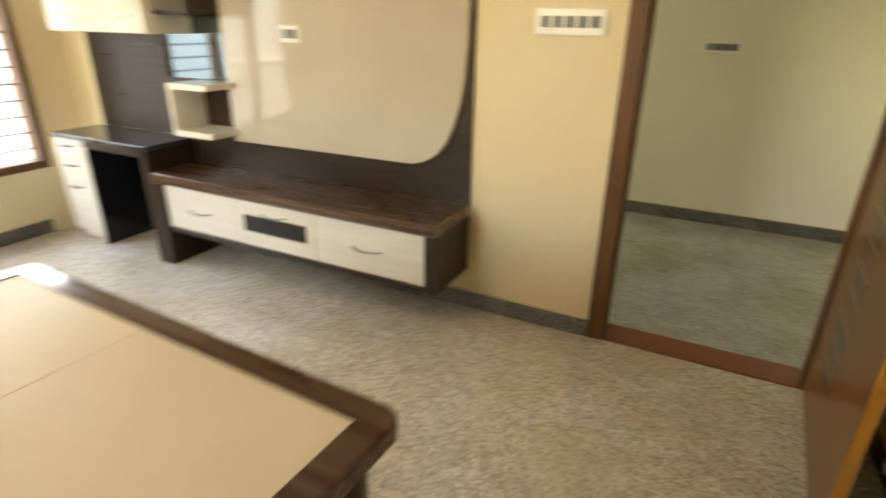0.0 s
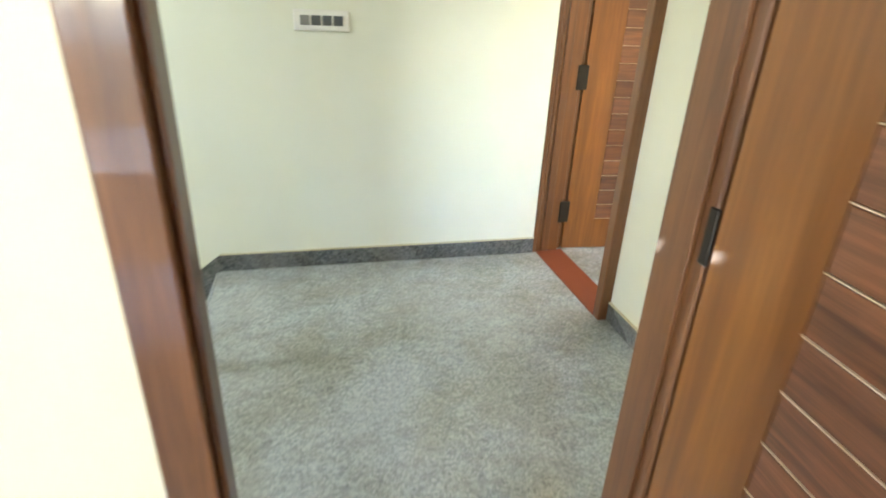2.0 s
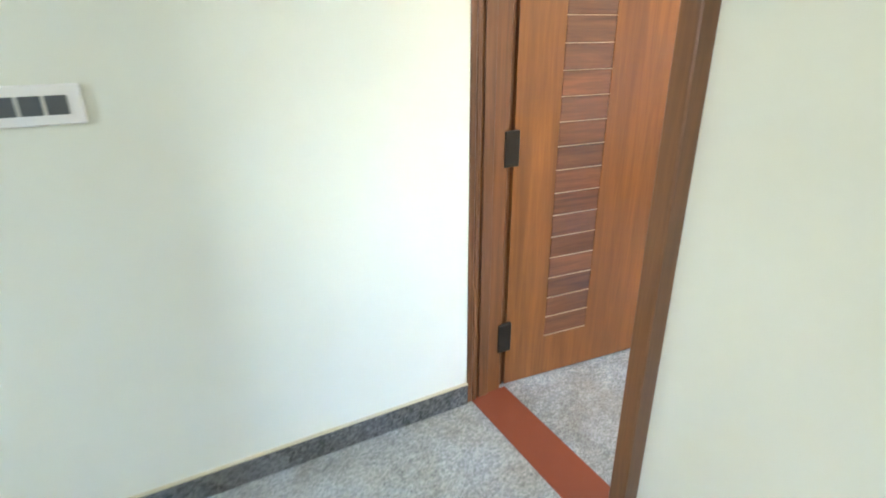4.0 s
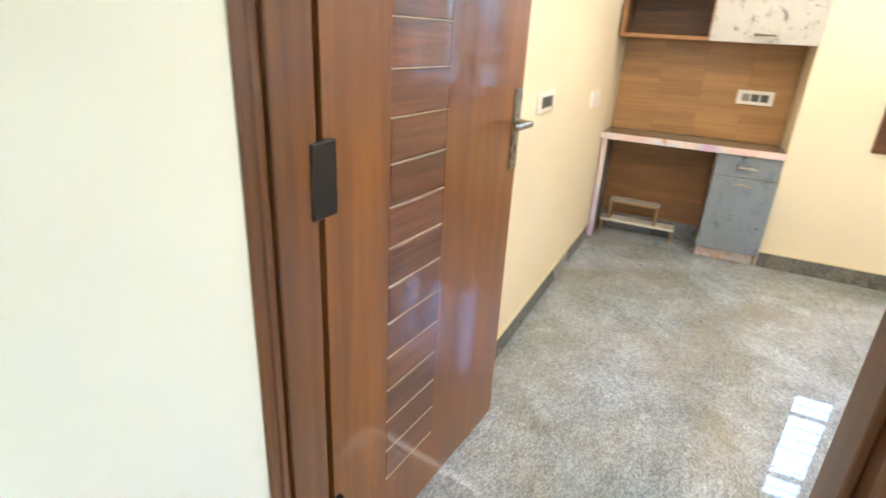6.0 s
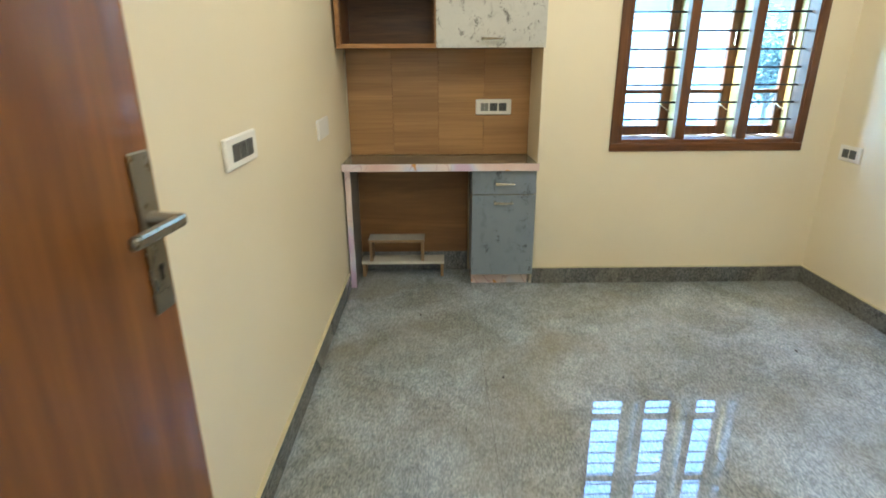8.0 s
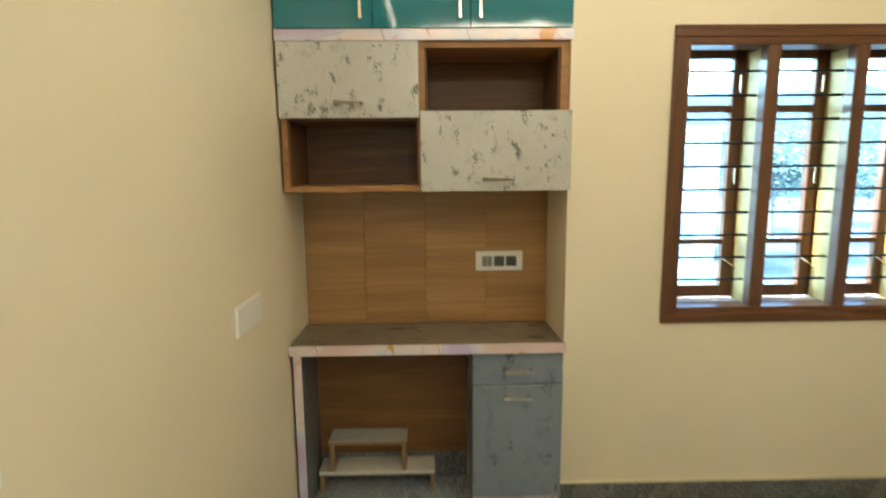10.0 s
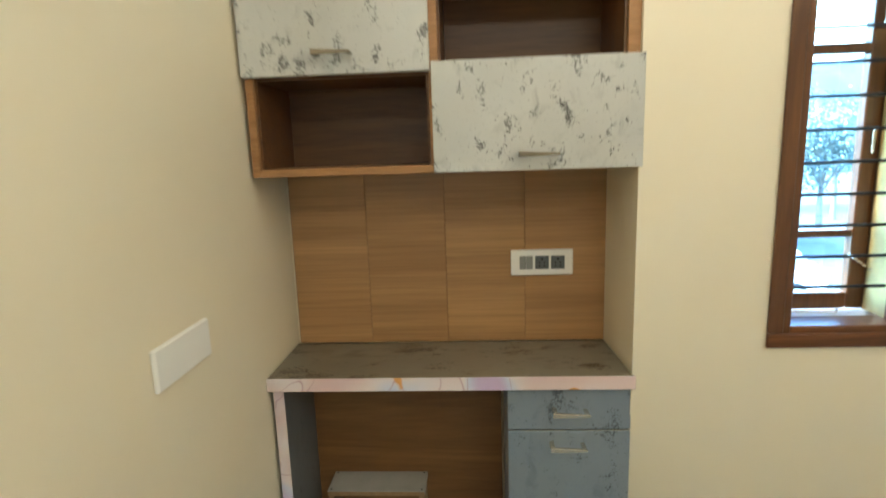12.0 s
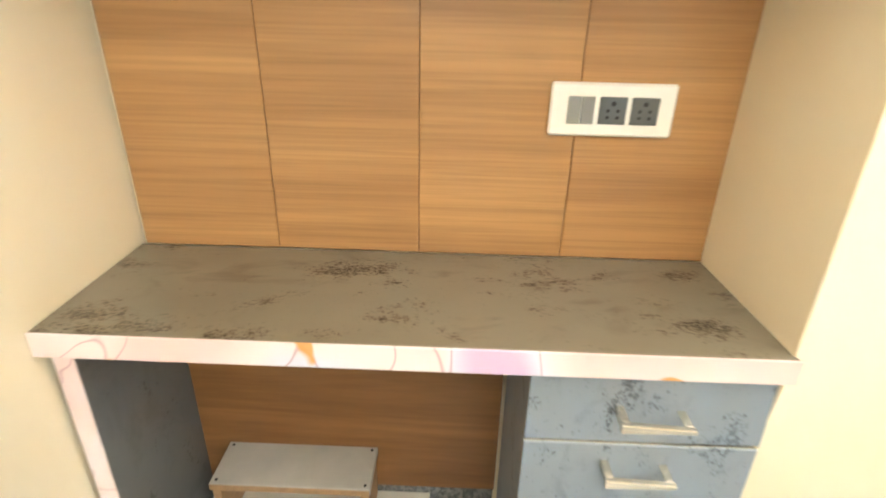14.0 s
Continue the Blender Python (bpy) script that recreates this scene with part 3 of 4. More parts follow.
skirting("baseboard_bedroom", [((1.5, LEFTW - 0.013), (4.52, LEFTW)), ((WIN - 0.013, RIGHTW + 0.014), (WIN, 3.424)), ((1.46, RIGHTW), (WIN, RIGHTW + 0.013))])
setting("baseboard_niche", boxes(((4.838, 3.812, 0.001), (4.851, 4.5, 0.13)), bevel=0.002), SKIRT, "granite skirting under the desk", "skirting")

setting("sill_living", boxes(((-0.29, NEAR, -0.05), (0.6, 2.447, 0.006)), bevel=0.003), SILL_RED, "red-brown stone door sill", "door sill")
setting("sill_bedroom", boxes(((1.262, 3.68, -0.05), (1.445, 4.49, 0.006)), bevel=0.003), SILL_RED, "red-brown stone door sill", "door sill")

# stair going down beside the landing
RISE, GO = 0.175, 0.235
for i in range(9):
    x1 = -0.67 - GO * i
    z = -RISE * (i + 1)
    setting("stair_step", boxes(((x1 - GO - 0.02, 2.446, z - 0.03), (x1 - 0.001, FAR - 0.016, z)), ((x1 - 0.02, 2.446, z + 0.0005), (x1 - 0.0015, FAR - 0.016, z + RISE - 0.031)), bevel=0.004),
            FLOOR_LAND, "polished grey granite stair step", "stair step")
setting("landing_nosing", boxes(((-0.69, 2.446, -0.031), (-0.671, FAR - 0.016, -0.0005)), bevel=0.005), FLOOR_LAND, "rounded granite edge of the landing", "nosing")
bm = bmesh.new()
slope = RISE / GO
prism(bm, [(-0.661, 0.1), (-0.661, -0.15), (-2.8, -0.15 - slope * 2.14), (-2.8, 0.1 - slope * 2.14)], "y", FAR - 0.013, FAR - 0.0005)
setting("baseboard_stair", bm, SKIRT, "sloping granite skirting along the stair", "skirting")
for sill, spots in (("sill_joint", (((-0.296, NEAR + 0.002, 0.0005), (-0.2895, 2.44, 0.008)), ((0.5995, NEAR + 0.002, 0.0005), (0.606, 2.44, 0.008)))),):
    setting(sill, boxes(*spots), CEMENT, "white cement joint at the door sill", "joint")


# ---- doors ----
def door_frame(name, label, along, lo, hi, near, deep, swing_gap=0.0):
    """A teak frame in an opening from lo to hi along an axis; near and deep bound it through the wall."""
    ob = tagged(new(name), label, "door", kind="structure")

    def b(a0, a1, d0, d1, z0, z1):
        return ((a0, d0, z0), (a1, d1, z1)) if along == "x" else ((d0, a0, z0), (d1, a1, z1))

    mid = near + (deep - near) * 0.62
    for a0, a1, s in ((lo, lo + (0.082 if along == "x" else 0.058), 1), (hi - 0.058, hi, -1)):
        inner = a1 if s > 0 else a0
        part("jamb", boxes(b(a0, a1, near, deep, 0.0, 2.06), bevel=0.004), TEAK_DARK if along == "x" else TEAK_MID, ob)
        part("stop_strip", boxes(b(inner, inner + s * 0.012, mid - 0.06, mid - 0.015, 0.007, 2.045), bevel=0.002), TEAK_DARK, ob)
    part("header", boxes(b(lo, hi, near, deep, 2.0605, 2.12), bevel=0.004), TEAK_X if along == "x" else TEAK_DARK_Y, ob)
    return ob


def lever_set(parent, x, z, face, out, to, brass_lever=False):
    """A long lock plate with a lever. x: its place on the leaf; out: the side that it stands on; to: the way the lever points."""
    metal = SATIN if brass_lever else BRONZE
    plate = part("lock_plate", boxes(((x - 0.023, face, z - 0.145), (x + 0.023, face + out * 0.006, z + 0.10)), bevel=0.002), metal, parent, "satin nickel lock plate")
    bm = rod(bmesh.new(), (x, face + out * 0.006, z), (x, face + out * 0.05, z), 0.013, 0.010)
    if brass_lever:
        prism(bm, [(x, z - 0.013), (x, z + 0.013), (x + to * 0.06, z + 0.008), (x + to * 0.06, z - 0.010)], "y", face + out * 0.042, face + out * 0.058)
    part("lever_neck", bm, BRASS if brass_lever else BRONZE, plate)
    end = 0.135 if brass_lever else 0.115
    bm = box(bmesh.new(), (x + to * (0.0605 if brass_lever else -0.010), face + out * 0.043, z - 0.010), (x + to * end, face + out * 0.057, z + 0.010), 0.006, 2)
    part("lever", bm, IRON if brass_lever else BRONZE, plate, "black lever grip" if brass_lever else "dark nickel lever")
    bm = rod(bmesh.new(), (x, face + out * 0.0055, z - 0.075), (x, face + out * 0.0072, z - 0.075), 0.006)
    box(bm, (x - 0.0025, face + out * 0.0055, z - 0.095), (x + 0.0025, face + out * 0.0072, z - 0.077))
    part("keyhole", bm, HOLE, plate)
    for dz in (-0.135, 0.09):
        for dx in (-0.013, 0.013):
            part("screw", rod(bmesh.new(), (x + dx, face + out * 0.0055, z + dz), (x + dx, face + out * 0.0075, z + dz), 0.0035, n=8), metal, plate)


def leaf(name, label, width, turn, at, strip, rows, first, pitch, lever_z, brass_lever):
    """A flush leaf from the hinge along +x; its face with inlaid panels and pale lines looks along -y before the turn."""
    ob = thing(name, label, "door", at=at)
    ob.rotation_euler = (0, 0, radians(turn))
    s0, s1 = strip
    z1 = first + pitch * rows
    t = 0.036
    body = boxes(((0, -t / 2, 0.008), (s0, t / 2, 2.04)), ((s1, -t / 2, 0.008), (width, t / 2, 2.04)), ((s0 - 0.0, -t / 2, 0.008), (s1, t / 2, first)),
                 ((s0, -t / 2, z1), (s1, t / 2, 2.04)), ((s0, -t / 2 + 0.006, first), (s1, t / 2, z1)))
    part("panel", body, TEAK, ob)
    edge = boxes(((width, -t / 2 + 0.0005, 0.009), (width + 0.004, t / 2 - 0.0005, 2.039)), bevel=0.0015)
    part("edge_band", edge, TEAK_EDGE, ob, "light lipping on the free edge")
    for i in range(rows):
        z = first + i * pitch
        part("inlay", boxes(((s0 + 0.002, -t / 2 - 0.0005, z + 0.003), (s1 - 0.002, -t / 2 + 0.006, z + pitch - 0.003)), bevel=0.0012), INLAY, ob, "rosewood inlay strip")
    for i in range(rows + 1):
        z = first + i * pitch
        part("pale_line", boxes(((s0, -t / 2 - 0.0009, z - 0.001), (s1, -t / 2 + 0.004, z + 0.001))), GROOVE, ob)
    inset = 0.05 if brass_lever else 0.030
    lever_set(ob, width - inset, lever_z, -t / 2, -1, -1, brass_lever)
    lever_set(ob, width - inset, lever_z, t / 2, 1, -1, brass_lever)
    bm = boxes(((width + 0.0035, -0.011, lever_z - 0.12), (width + 0.0065, 0.011, lever_z + 0.09)), bevel=0.001)
    box(bm, (width + 0.006, -0.006, lever_z - 0.03), (width + 0.012, 0.006, lever_z - 0.005), 0.001)
    part("lock_face", bm, BRONZE, ob, "nickel lock face on the edge")
    return ob


def hinges(parent, spots):
    for lo, hi in spots:
        bm = boxes((lo, hi), bevel=0.003)
        part("hinge", bm, HINGE, parent, "black steel butt hinge")


f1 = door_frame("door_1", "varnished teak door frame", "x", -0.367, 0.65, NEAR - 0.012, 2.40)
hinges(f1, [((0.5885, NEAR - 0.0195, z), (0.597, NEAR + 0.004, z + 0.11)) for z in (0.2, 1.02, 1.82)])
part("strike_plate", boxes(((-0.2855, 2.30, 1.10), (-0.2835, 2.335, 1.36)), bevel=0.0005), STEEL, f1, "worn nickel strike plate")
f2 = door_frame("door_2", "varnished teak door frame in the landing wall", "y", 3.62, 4.543, 1.262, 1.415)
part("outer_bead", boxes(((1.236, 4.470, 0.0), (1.2615, 4.543, 2.06)), ((1.2615, 4.470, 0.0), (1.282, 4.4845, 2.06)), bevel=0.004), TEAK_DARK, f2, "dark rounded bead")
# darker teak here stands for the shade in the gap behind the jamb
part("rebate", boxes(((1.4155, 4.515, 0.0), (1.446, 4.543, 2.06)), ((1.4155, 3.62, 0.0), (1.446, 3.655, 2.06))), TEAK_DARK, f2, "rebate in darker teak for its shade")
hinges(f2, [((1.395, 4.479, z), (1.462, 4.4955, z + 0.138)) for z in (0.197, 1.023, 1.82)])
leaf("door_leaf", "open teak door leaf with rosewood inlay and pale lines", 0.90, -94, (0.608, NEAR - 0.03, 0), (0.22, 0.455), 17, 0.23, 0.0995, 1.245, True)
leaf("door_leaf", "open teak door leaf with rosewood inlay strips", 0.865, -5.0, (1.452, 4.519, 0), (0.20, 0.428), 18, 0.212, 0.0962, 1.10, False)

# magnetic stop behind the living room leaf
stop = thing("door_stop", "dark nickel magnetic door stop on the wall", "door stop", at=(0.8, 1.6, 0.2))
bm = rod(bmesh.new(), (0, 0, 0), (-0.008, 0, 0), 0.024)
part("flange", bm, BRONZE, stop)
part("stem", rod(bmesh.new(), (-0.008, 0, 0), (-0.07, 0, 0), 0.012), BRONZE, stop)
part("pad", rod(bmesh.new(), (-0.07, 0, 0), (-0.095, 0, 0), 0.028), BRONZE, stop)


# ---- switch plates ----
def switch_plate(name, label, at, turn, w, h, modules):
    """A plate that looks along -y before the turn. modules: 'p' pale rocker, 'd' dark rocker, 's' socket, '2' pale double rocker."""
    ob = thing(name, label, "switch", at=at)
    ob.rotation_euler = (0, 0, radians(turn))
    part("plate", boxes(((-w / 2, -0.012, -h / 2), (w / 2, 0.0, h / 2)), bevel=0.004), PLATE, ob)
    n = len(modules)
    size = min(0.046, (w - 0.03) / max(n, 1) - 0.006)
    for i, kind in enumerate(modules):
        x = (i - (n - 1) / 2) * (size + 0.008)
        if kind == "2":
            for dx in (-size / 4, size / 4):
                part("rocker", boxes(((x + dx - size / 4 + 0.0006, -0.0155, -size / 2), (x + dx + size / 4 - 0.0006, -0.0115, size / 2)), bevel=0.001), MODULE_PALE, ob, "grey rocker switch")
            continue
        m = part("socket" if kind == "s" else "rocker", boxes(((x - size / 2, -0.0150, -size / 2), (x + size / 2, -0.0115, size / 2)), bevel=0.0012),
                 MODULE_PALE if kind == "p" else MODULE, ob, "grey rocker switch" if kind != "s" else "dark grey five-pin socket")
        if kind == "s":
            for dx, dz, r in ((0, 0.012, 0.0042), (-0.0085, 0.0, 0.003), (0.0085, 0.0, 0.003), (-0.0085, -0.011, 0.003), (0.0085, -0.011, 0.003)):
                part("pin_hole", rod(bmesh.new(), (x + dx, -0.0146, dz), (x + dx, -0.0157, dz), r, n=10), HOLE, m)
    return ob


switch_plate("switch_plate", "white plate with five dark switches on the cream wall", (-0.605, NEAR, 1.493), 0, 0.31, 0.108, "ddddd")
switch_plate("switch_plate", "white plate with one pale and three dark switches", (-0.03, FAR, 1.348), 0, 0.272, 0.098, "pddd")
switch_plate("switch_plate", "white plate with two switches and a socket", (3.0, LEFTW, 1.09), 0, 0.24, 0.085, "dsd")
switch_plate("blank_plate", "blank white plate on the cream wall", (4.09, LEFTW, 1.017), 0, 0.225, 0.092, "")
switch_plate("socket_plate", "white plate with a double switch and two sockets", (4.838, 3.665, 1.047), -90, 0.212, 0.09, "2ss")
switch_plate("socket_plate", "white plate with a switch and a socket near the ceiling", (WIN - 0.037, 3.2, 2.365), -90, 0.145, 0.1, "ps")
switch_plate("socket_plate", "white plate with dark modules on the side wall", (4.43, RIGHTW, 0.82), 180, 0.16, 0.085, "sd")
ob = thing("junction_cover", "round cream junction box cover on the wall", "junction box", at=(WIN, 2.6, 2.37))
part("cover", rod(bmesh.new(), (0, 0, 0), (-0.003, 0, 0), 0.035, 0.034, 24), CREAM, ob)

# ---- bedroom window ----
def bedroom_window():
    ob = tagged(new("window_1"), "dark teak window with iron bars, three casements, and a view of trees", "window", kind="structure")
    y0, y1, z0, z1 = 1.914, 3.02, 0.815, 2.0
    # stepped outer frame
    for a in (y0, y1 - 0.045):
        part("frame_post", boxes(((WIN - 0.012, a, z0 + 0.0455), (WIN - 0.001, a + 0.045, z1 - 0.0455)), bevel=0.003), TEAK_DARK, ob)
    for a in (z0, z1 - 0.045):
        part("frame_rail", boxes(((WIN - 0.012, y0, a), (WIN - 0.001, y1, a + 0.045)), bevel=0.003), TEAK_DARK_Y, ob)
    part("inner_post", boxes(((WIN - 0.006, 1.9355, 0.83), (4.70, 1.968, 1.985)), bevel=0.003), TEAK_DARK, ob)
    part("inner_post", boxes(((WIN - 0.006, 2.952, 0.83), (4.70, 2.9995, 1.985)), bevel=0.003), TEAK_DARK, ob)
    part("inner_sill", boxes(((WIN - 0.006, 1.968, 0.8305), (4.70, 2.952, 0.882)), bevel=0.003), TEAK_DARK_Y, ob)
    part("inner_head", boxes(((WIN - 0.006, 1.968, 1.925), (4.70, 2.952, 1.9845)), bevel=0.003), TEAK_DARK_Y, ob)
    bays = ((2.65, 2.952), (2.30, 2.595), (1.968, 2.245))
    for lo, hi in ((2.595, 2.65), (2.245, 2.30)):
        part("mullion", boxes(((WIN - 0.008, lo, 0.8825), (4.655, hi, 1.9245)), bevel=0.005), TEAK_DARK, ob)
        part("mullion_back", boxes(((4.6555, lo + 0.006, 0.884), (4.755, hi - 0.006, 1.924)), bevel=0.001), REVEAL, ob, "yellowed raw timber side")
    for lo, hi in ((2.595, 2.65), (2.245, 2.30)):
        part("outer_mullion", boxes(((4.7555, lo + 0.0125, 0.884), (4.80, hi - 0.0125, 1.9505))), TEAK_DARK, ob)
    part("outer_post", boxes(((4.7605, 1.9355, 0.884), (4.80, 1.9555, 1.9505))), TEAK_DARK, ob)
    part("outer_post", boxes(((4.7005, 2.9645, 0.884), (4.80, 2.9995, 1.9505))), TEAK_DARK, ob)
    part("outer_head", boxes(((4.7005, 1.9355, 1.951), (4.80, 2.9995, 1.9845))), TEAK_DARK_Y, ob)
    part("reveal_side", boxes(((4.7005, 1.9355, 0.85), (4.76, 1.972, 1.98))), REVEAL, ob, "yellowed raw timber side")
    part("window_sill", boxes(((4.7005, 1.973, 0.8305), (4.859, 2.999, 0.876)), bevel=0.002), PLASTER, ob, "white painted outer sill")
    for lo, hi in bays:
        for i in range(10):
            z = 0.985 + 0.0948 * i
            bm = rod(bmesh.new(), (4.668, lo - 0.004, z), (4.668, hi + 0.004, z), 0.0055, n=8)
            part("bar", bm, IRON, ob)
        c0, c1 = lo - 0.012, hi + 0.012
        cas = part("casement", boxes(((4.762, c0, 0.885), (4.80, c0 + 0.052, 1.95)), ((4.762, c1 - 0.052, 0.885), (4.80, c1, 1.95)),
                   ((4.762, c0 + 0.0522, 0.8852), (4.80, c1 - 0.0522, 0.94)), ((4.762, c0 + 0.0522, 1.905), (4.80, c1 - 0.0522, 1.9498)),
                   ((4.762, c0 + 0.0522, 1.122), (4.80, c1 - 0.0522, 1.146)), ((4.762, c0 + 0.0522, 1.685), (4.80, c1 - 0.0522, 1.716)), bevel=0.004), TEAK_DARK, ob)
        for a, c in ((0.94, 1.122), (1.146, 1.685), (1.716, 1.905)):
            g = part("pane", boxes(((4.779, c0 + 0.05, a - 0.004), (4.783, c1 - 0.05, c + 0.004))), GLASS, cas)
            g.visible_shadow = False
        for z in (1.42, 1.80):
            bm = rod(bmesh.new(), (4.752, c0 + 0.026, z - 0.035), (4.752, c0 + 0.026, z + 0.035), 0.005, n=8)
            rod(bm, (4.762, c0 + 0.026, z - 0.03), (4.752, c0 + 0.026, z - 0.03), 0.004, n=8)
            rod(bm, (4.762, c0 + 0.026, z + 0.03), (4.752, c0 + 0.026, z + 0.03), 0.004, n=8)
            part("pull", bm, STEEL, cas, "small steel pull")
        bm = rod(bmesh.new(), (4.73, c0 + 0.10, 0.8835), (4.75, hi - 0.04, 0.8865), 0.004, n=8)
        rod(bm, (4.73, c0 + 0.10, 0.883), (4.73, c0 + 0.10, 0.90), 0.004, n=8)
        part("stay", bm, STEEL, ob, "steel casement stay lying on the sill")
        bm = bmesh.new()
        for k in range(4):
            rod(bm, (4.745 - 0.004 * k, lo + 0.045 - 0.013 * k, 1.06 - 0.012 * k), (4.74 - 0.004 * k, lo + 0.034 - 0.013 * k, 1.052 - 0.010 * k), 0.004, n=6)
        ball(bm, (4.746, lo + 0.05, 1.065), 0.008, n=8)
        part("hook", bm, STEEL, ob, "steel hook and eye")
    return ob


bedroom_window()


def plain_window(name, label, axis, wall0, wall1, lo, hi, z0, z1, n):
    """A simpler barred window that is seen at an angle or in a reflection."""
    ob = tagged(new(name), label, "window", kind="structure")

    def b(a0, a1, d0, d1, c0, c1):
        return ((a0, d0, c0), (a1, d1, c1)) if axis == "x" else ((d0, a0, c0), (d1, a1, c1))

    w = 0.055
    part("frame_post", boxes(b(lo, lo + w, wall0, wall1, z0, z1), bevel=0.004), TEAK_DARK, ob)
    part("frame_post", boxes(b(hi - w, hi, wall0, wall1, z0, z1), bevel=0.004), TEAK_DARK, ob)
    part("frame_rail", boxes(b(lo + w, hi - w, wall0, wall1, z0, z0 + w), bevel=0.004), TEAK_DARK_Y, ob)
    part("frame_rail", boxes(b(lo + w, hi - w, wall0, wall1, z1 - w, z1), bevel=0.004), TEAK_DARK_Y, ob)
    step = (hi - lo - w) / n
    for i in range(1, n):
        a = lo + w / 2 + step * i
        part("mullion", boxes(b(a - w / 2, a + w / 2, wall0 + 0.01, wall1 - 0.01, z0 + w, z1 - w), bevel=0.004), TEAK_DARK, ob)
    mid = (wall0 + wall1) / 2
    rows = int((z1 - z0 - 0.2) / 0.11)
    for i in range(rows):
        z = z0 + 0.14 + i * 0.11
        bm = bmesh.new()
        p, q = (lo + w, mid, z), (hi - w, mid, z)
        if axis == "y":
            p, q = (mid, lo + w, z), (mid, hi - w, z)
        rod(bm, p, q, 0.0055, n=8)
        part("bar", bm, IRON, ob)
    return ob


plain_window("window_2", "teak window with iron bars in the living room", "y", -4.36, -4.235, -0.25, 1.955, 0.475, 2.0, 4)
# the next two windows are unseen, added as openings for the daylight lamps
plain_window("added_window_3", "teak window with iron bars in the living room", "x", -2.54, -2.385, -2.85, -1.45, 1.0, 2.5, 3)
plain_window("added_window_4", "added teak stair window, out of view", "y", -3.39, -3.19, 3.0, 3.7, 1.5, 2.3, 2)


# ---- bedroom niche: desk, drawer cabinet, shelf cabinet, loft cabinet ----
def bent_handle(parent, at, length, axis, metal):
    """A flat wedge pull: two feet and a bar that thins to one end."""
    x, y, z = at
    h = length / 2
    if axis == "y":
        bm = boxes(((x, y - h + 0.001, z - 0.005), (x - 0.0365, y - h + 0.014, z + 0.001)), ((x, y + h - 0.014, z - 0.008), (x - 0.0365, y + h - 0.001, z + 0.006)), bevel=0.0015)
        prism(bm, [(y - h, z - 0.006), (y - h, z + 0.001), (y + h, z + 0.007), (y + h, z - 0.009)], "x", x - 0.046, x - 0.036, 0.001)
    else:
        bm = boxes(((x, y - 0.005, z - h), (x - 0.030, y + 0.005, z - h + 0.010)), ((x, y - 0.003, z + h - 0.010), (x - 0.030, y + 0.005, z + h)), bevel=0.002)
        prism(bm, [(y - 0.005, z - h), (y + 0.006, z - h), (y + 0.006, z + h - 0.010), (y - 0.001, z + h)], "x", x - 0.037, x - 0.0295)
    return part("handle", bm, metal, parent, "brushed nickel pull")


NL, NR, NB = 4.53, 3.432, 4.838
desk = thing("study_desk", "built-in study desk with grey mottled top and pink marble edge", "desk", at=(4.6, 4.0, 0))
desk.matrix_parent_inverse = Matrix()


def at_world(parent, name, bm, material, label=""):
    """A part given in the room's own metres under a thing that stands elsewhere."""
    bm.transform(Matrix.Translation(-parent.location))
    return part(name, bm, material, parent, label)


at_world(desk, "top", boxes(((4.5255, NR, 0.722), (NB, 4.543, 0.762)), bevel=0.0015), DESK_TOP, "grey-brown mottled laminate top")
at_world(desk, "edge_band", boxes(((4.5215, NR - 0.004, 0.7205), (4.525, 4.5435, 0.7625)), bevel=0.001), MARBLE, "pink marble print edge band")
at_world(desk, "side_panel", boxes(((4.545, 4.502, 0.001), (NB, 4.53, 0.7215)), bevel=0.001), SIDE_GREY, "dark grey mottled side panel")
at_world(desk, "side_edge", boxes(((4.541, 4.4995, 0.001), (4.5445, 4.5335, 0.7195)), bevel=0.001), MARBLE, "pink marble print edge band")
at_world(desk, "back_panel", boxes(((NB - 0.004, 3.81, 0.131), (NB + 0.008, 4.501, 0.7215))), KNEE_BACK_SHADED, "oak laminate back darkened for knee-space shade")

cab = thing("drawer_cabinet", "blue-grey mottled drawer cabinet under the desk", "cabinet", at=(4.7, 3.63, 0))
at_world(cab, "body", boxes(((4.5605, 3.452, 0.082), (NB - 0.006, 3.802, 0.7195)), bevel=0.001), BLUE_GREY)
at_world(cab, "plinth", boxes(((4.606, 3.453, 0.001), (NB - 0.006, 3.80, 0.0815)), bevel=0.001), MARBLE, "pink marble print plinth")
dr = at_world(cab, "drawer_front", boxes(((4.542, 3.434, 0.582), (4.560, 3.805, 0.7185)), bevel=0.0015), BLUE_GREY)
bent_handle(dr, (-0.158, -0.012, 0.650), 0.11, "y", STEEL)
dr = at_world(cab, "door", boxes(((4.542, 3.434, 0.082), (4.560, 3.805, 0.576)), bevel=0.0015), BLUE_GREY)
bent_handle(dr, (-0.158, -0.005, 0.538), 0.11, "y", STEEL)
# nickel strip added to stand for the door's pale top edge catching light
at_world(cab, "trim", boxes(((4.544, 3.434, 0.5765), (4.561, 3.805, 0.5785))), STEEL, "thin pale edge band on the lower door's top")

# oak laminate tiles behind the desk
wall_tiles = tagged(new("wall_cladding"), "oak laminate cladding boards behind the desk", "wall cladding", kind="structure")
part("backing", boxes(((4.8415, NR, 0.762), (4.8525, 4.535, 1.40))), LAMINATE_SHADED, wall_tiles)
cols = (NR + 0.001, 3.722, 3.995, 4.268, 4.533)
for a, c in zip(cols, cols[1:]):
    part("board", boxes(((NB, a + 0.0006, 0.7635), (4.843, c - 0.0006, 1.395)), bevel=0.001), LAMINATE, wall_tiles)

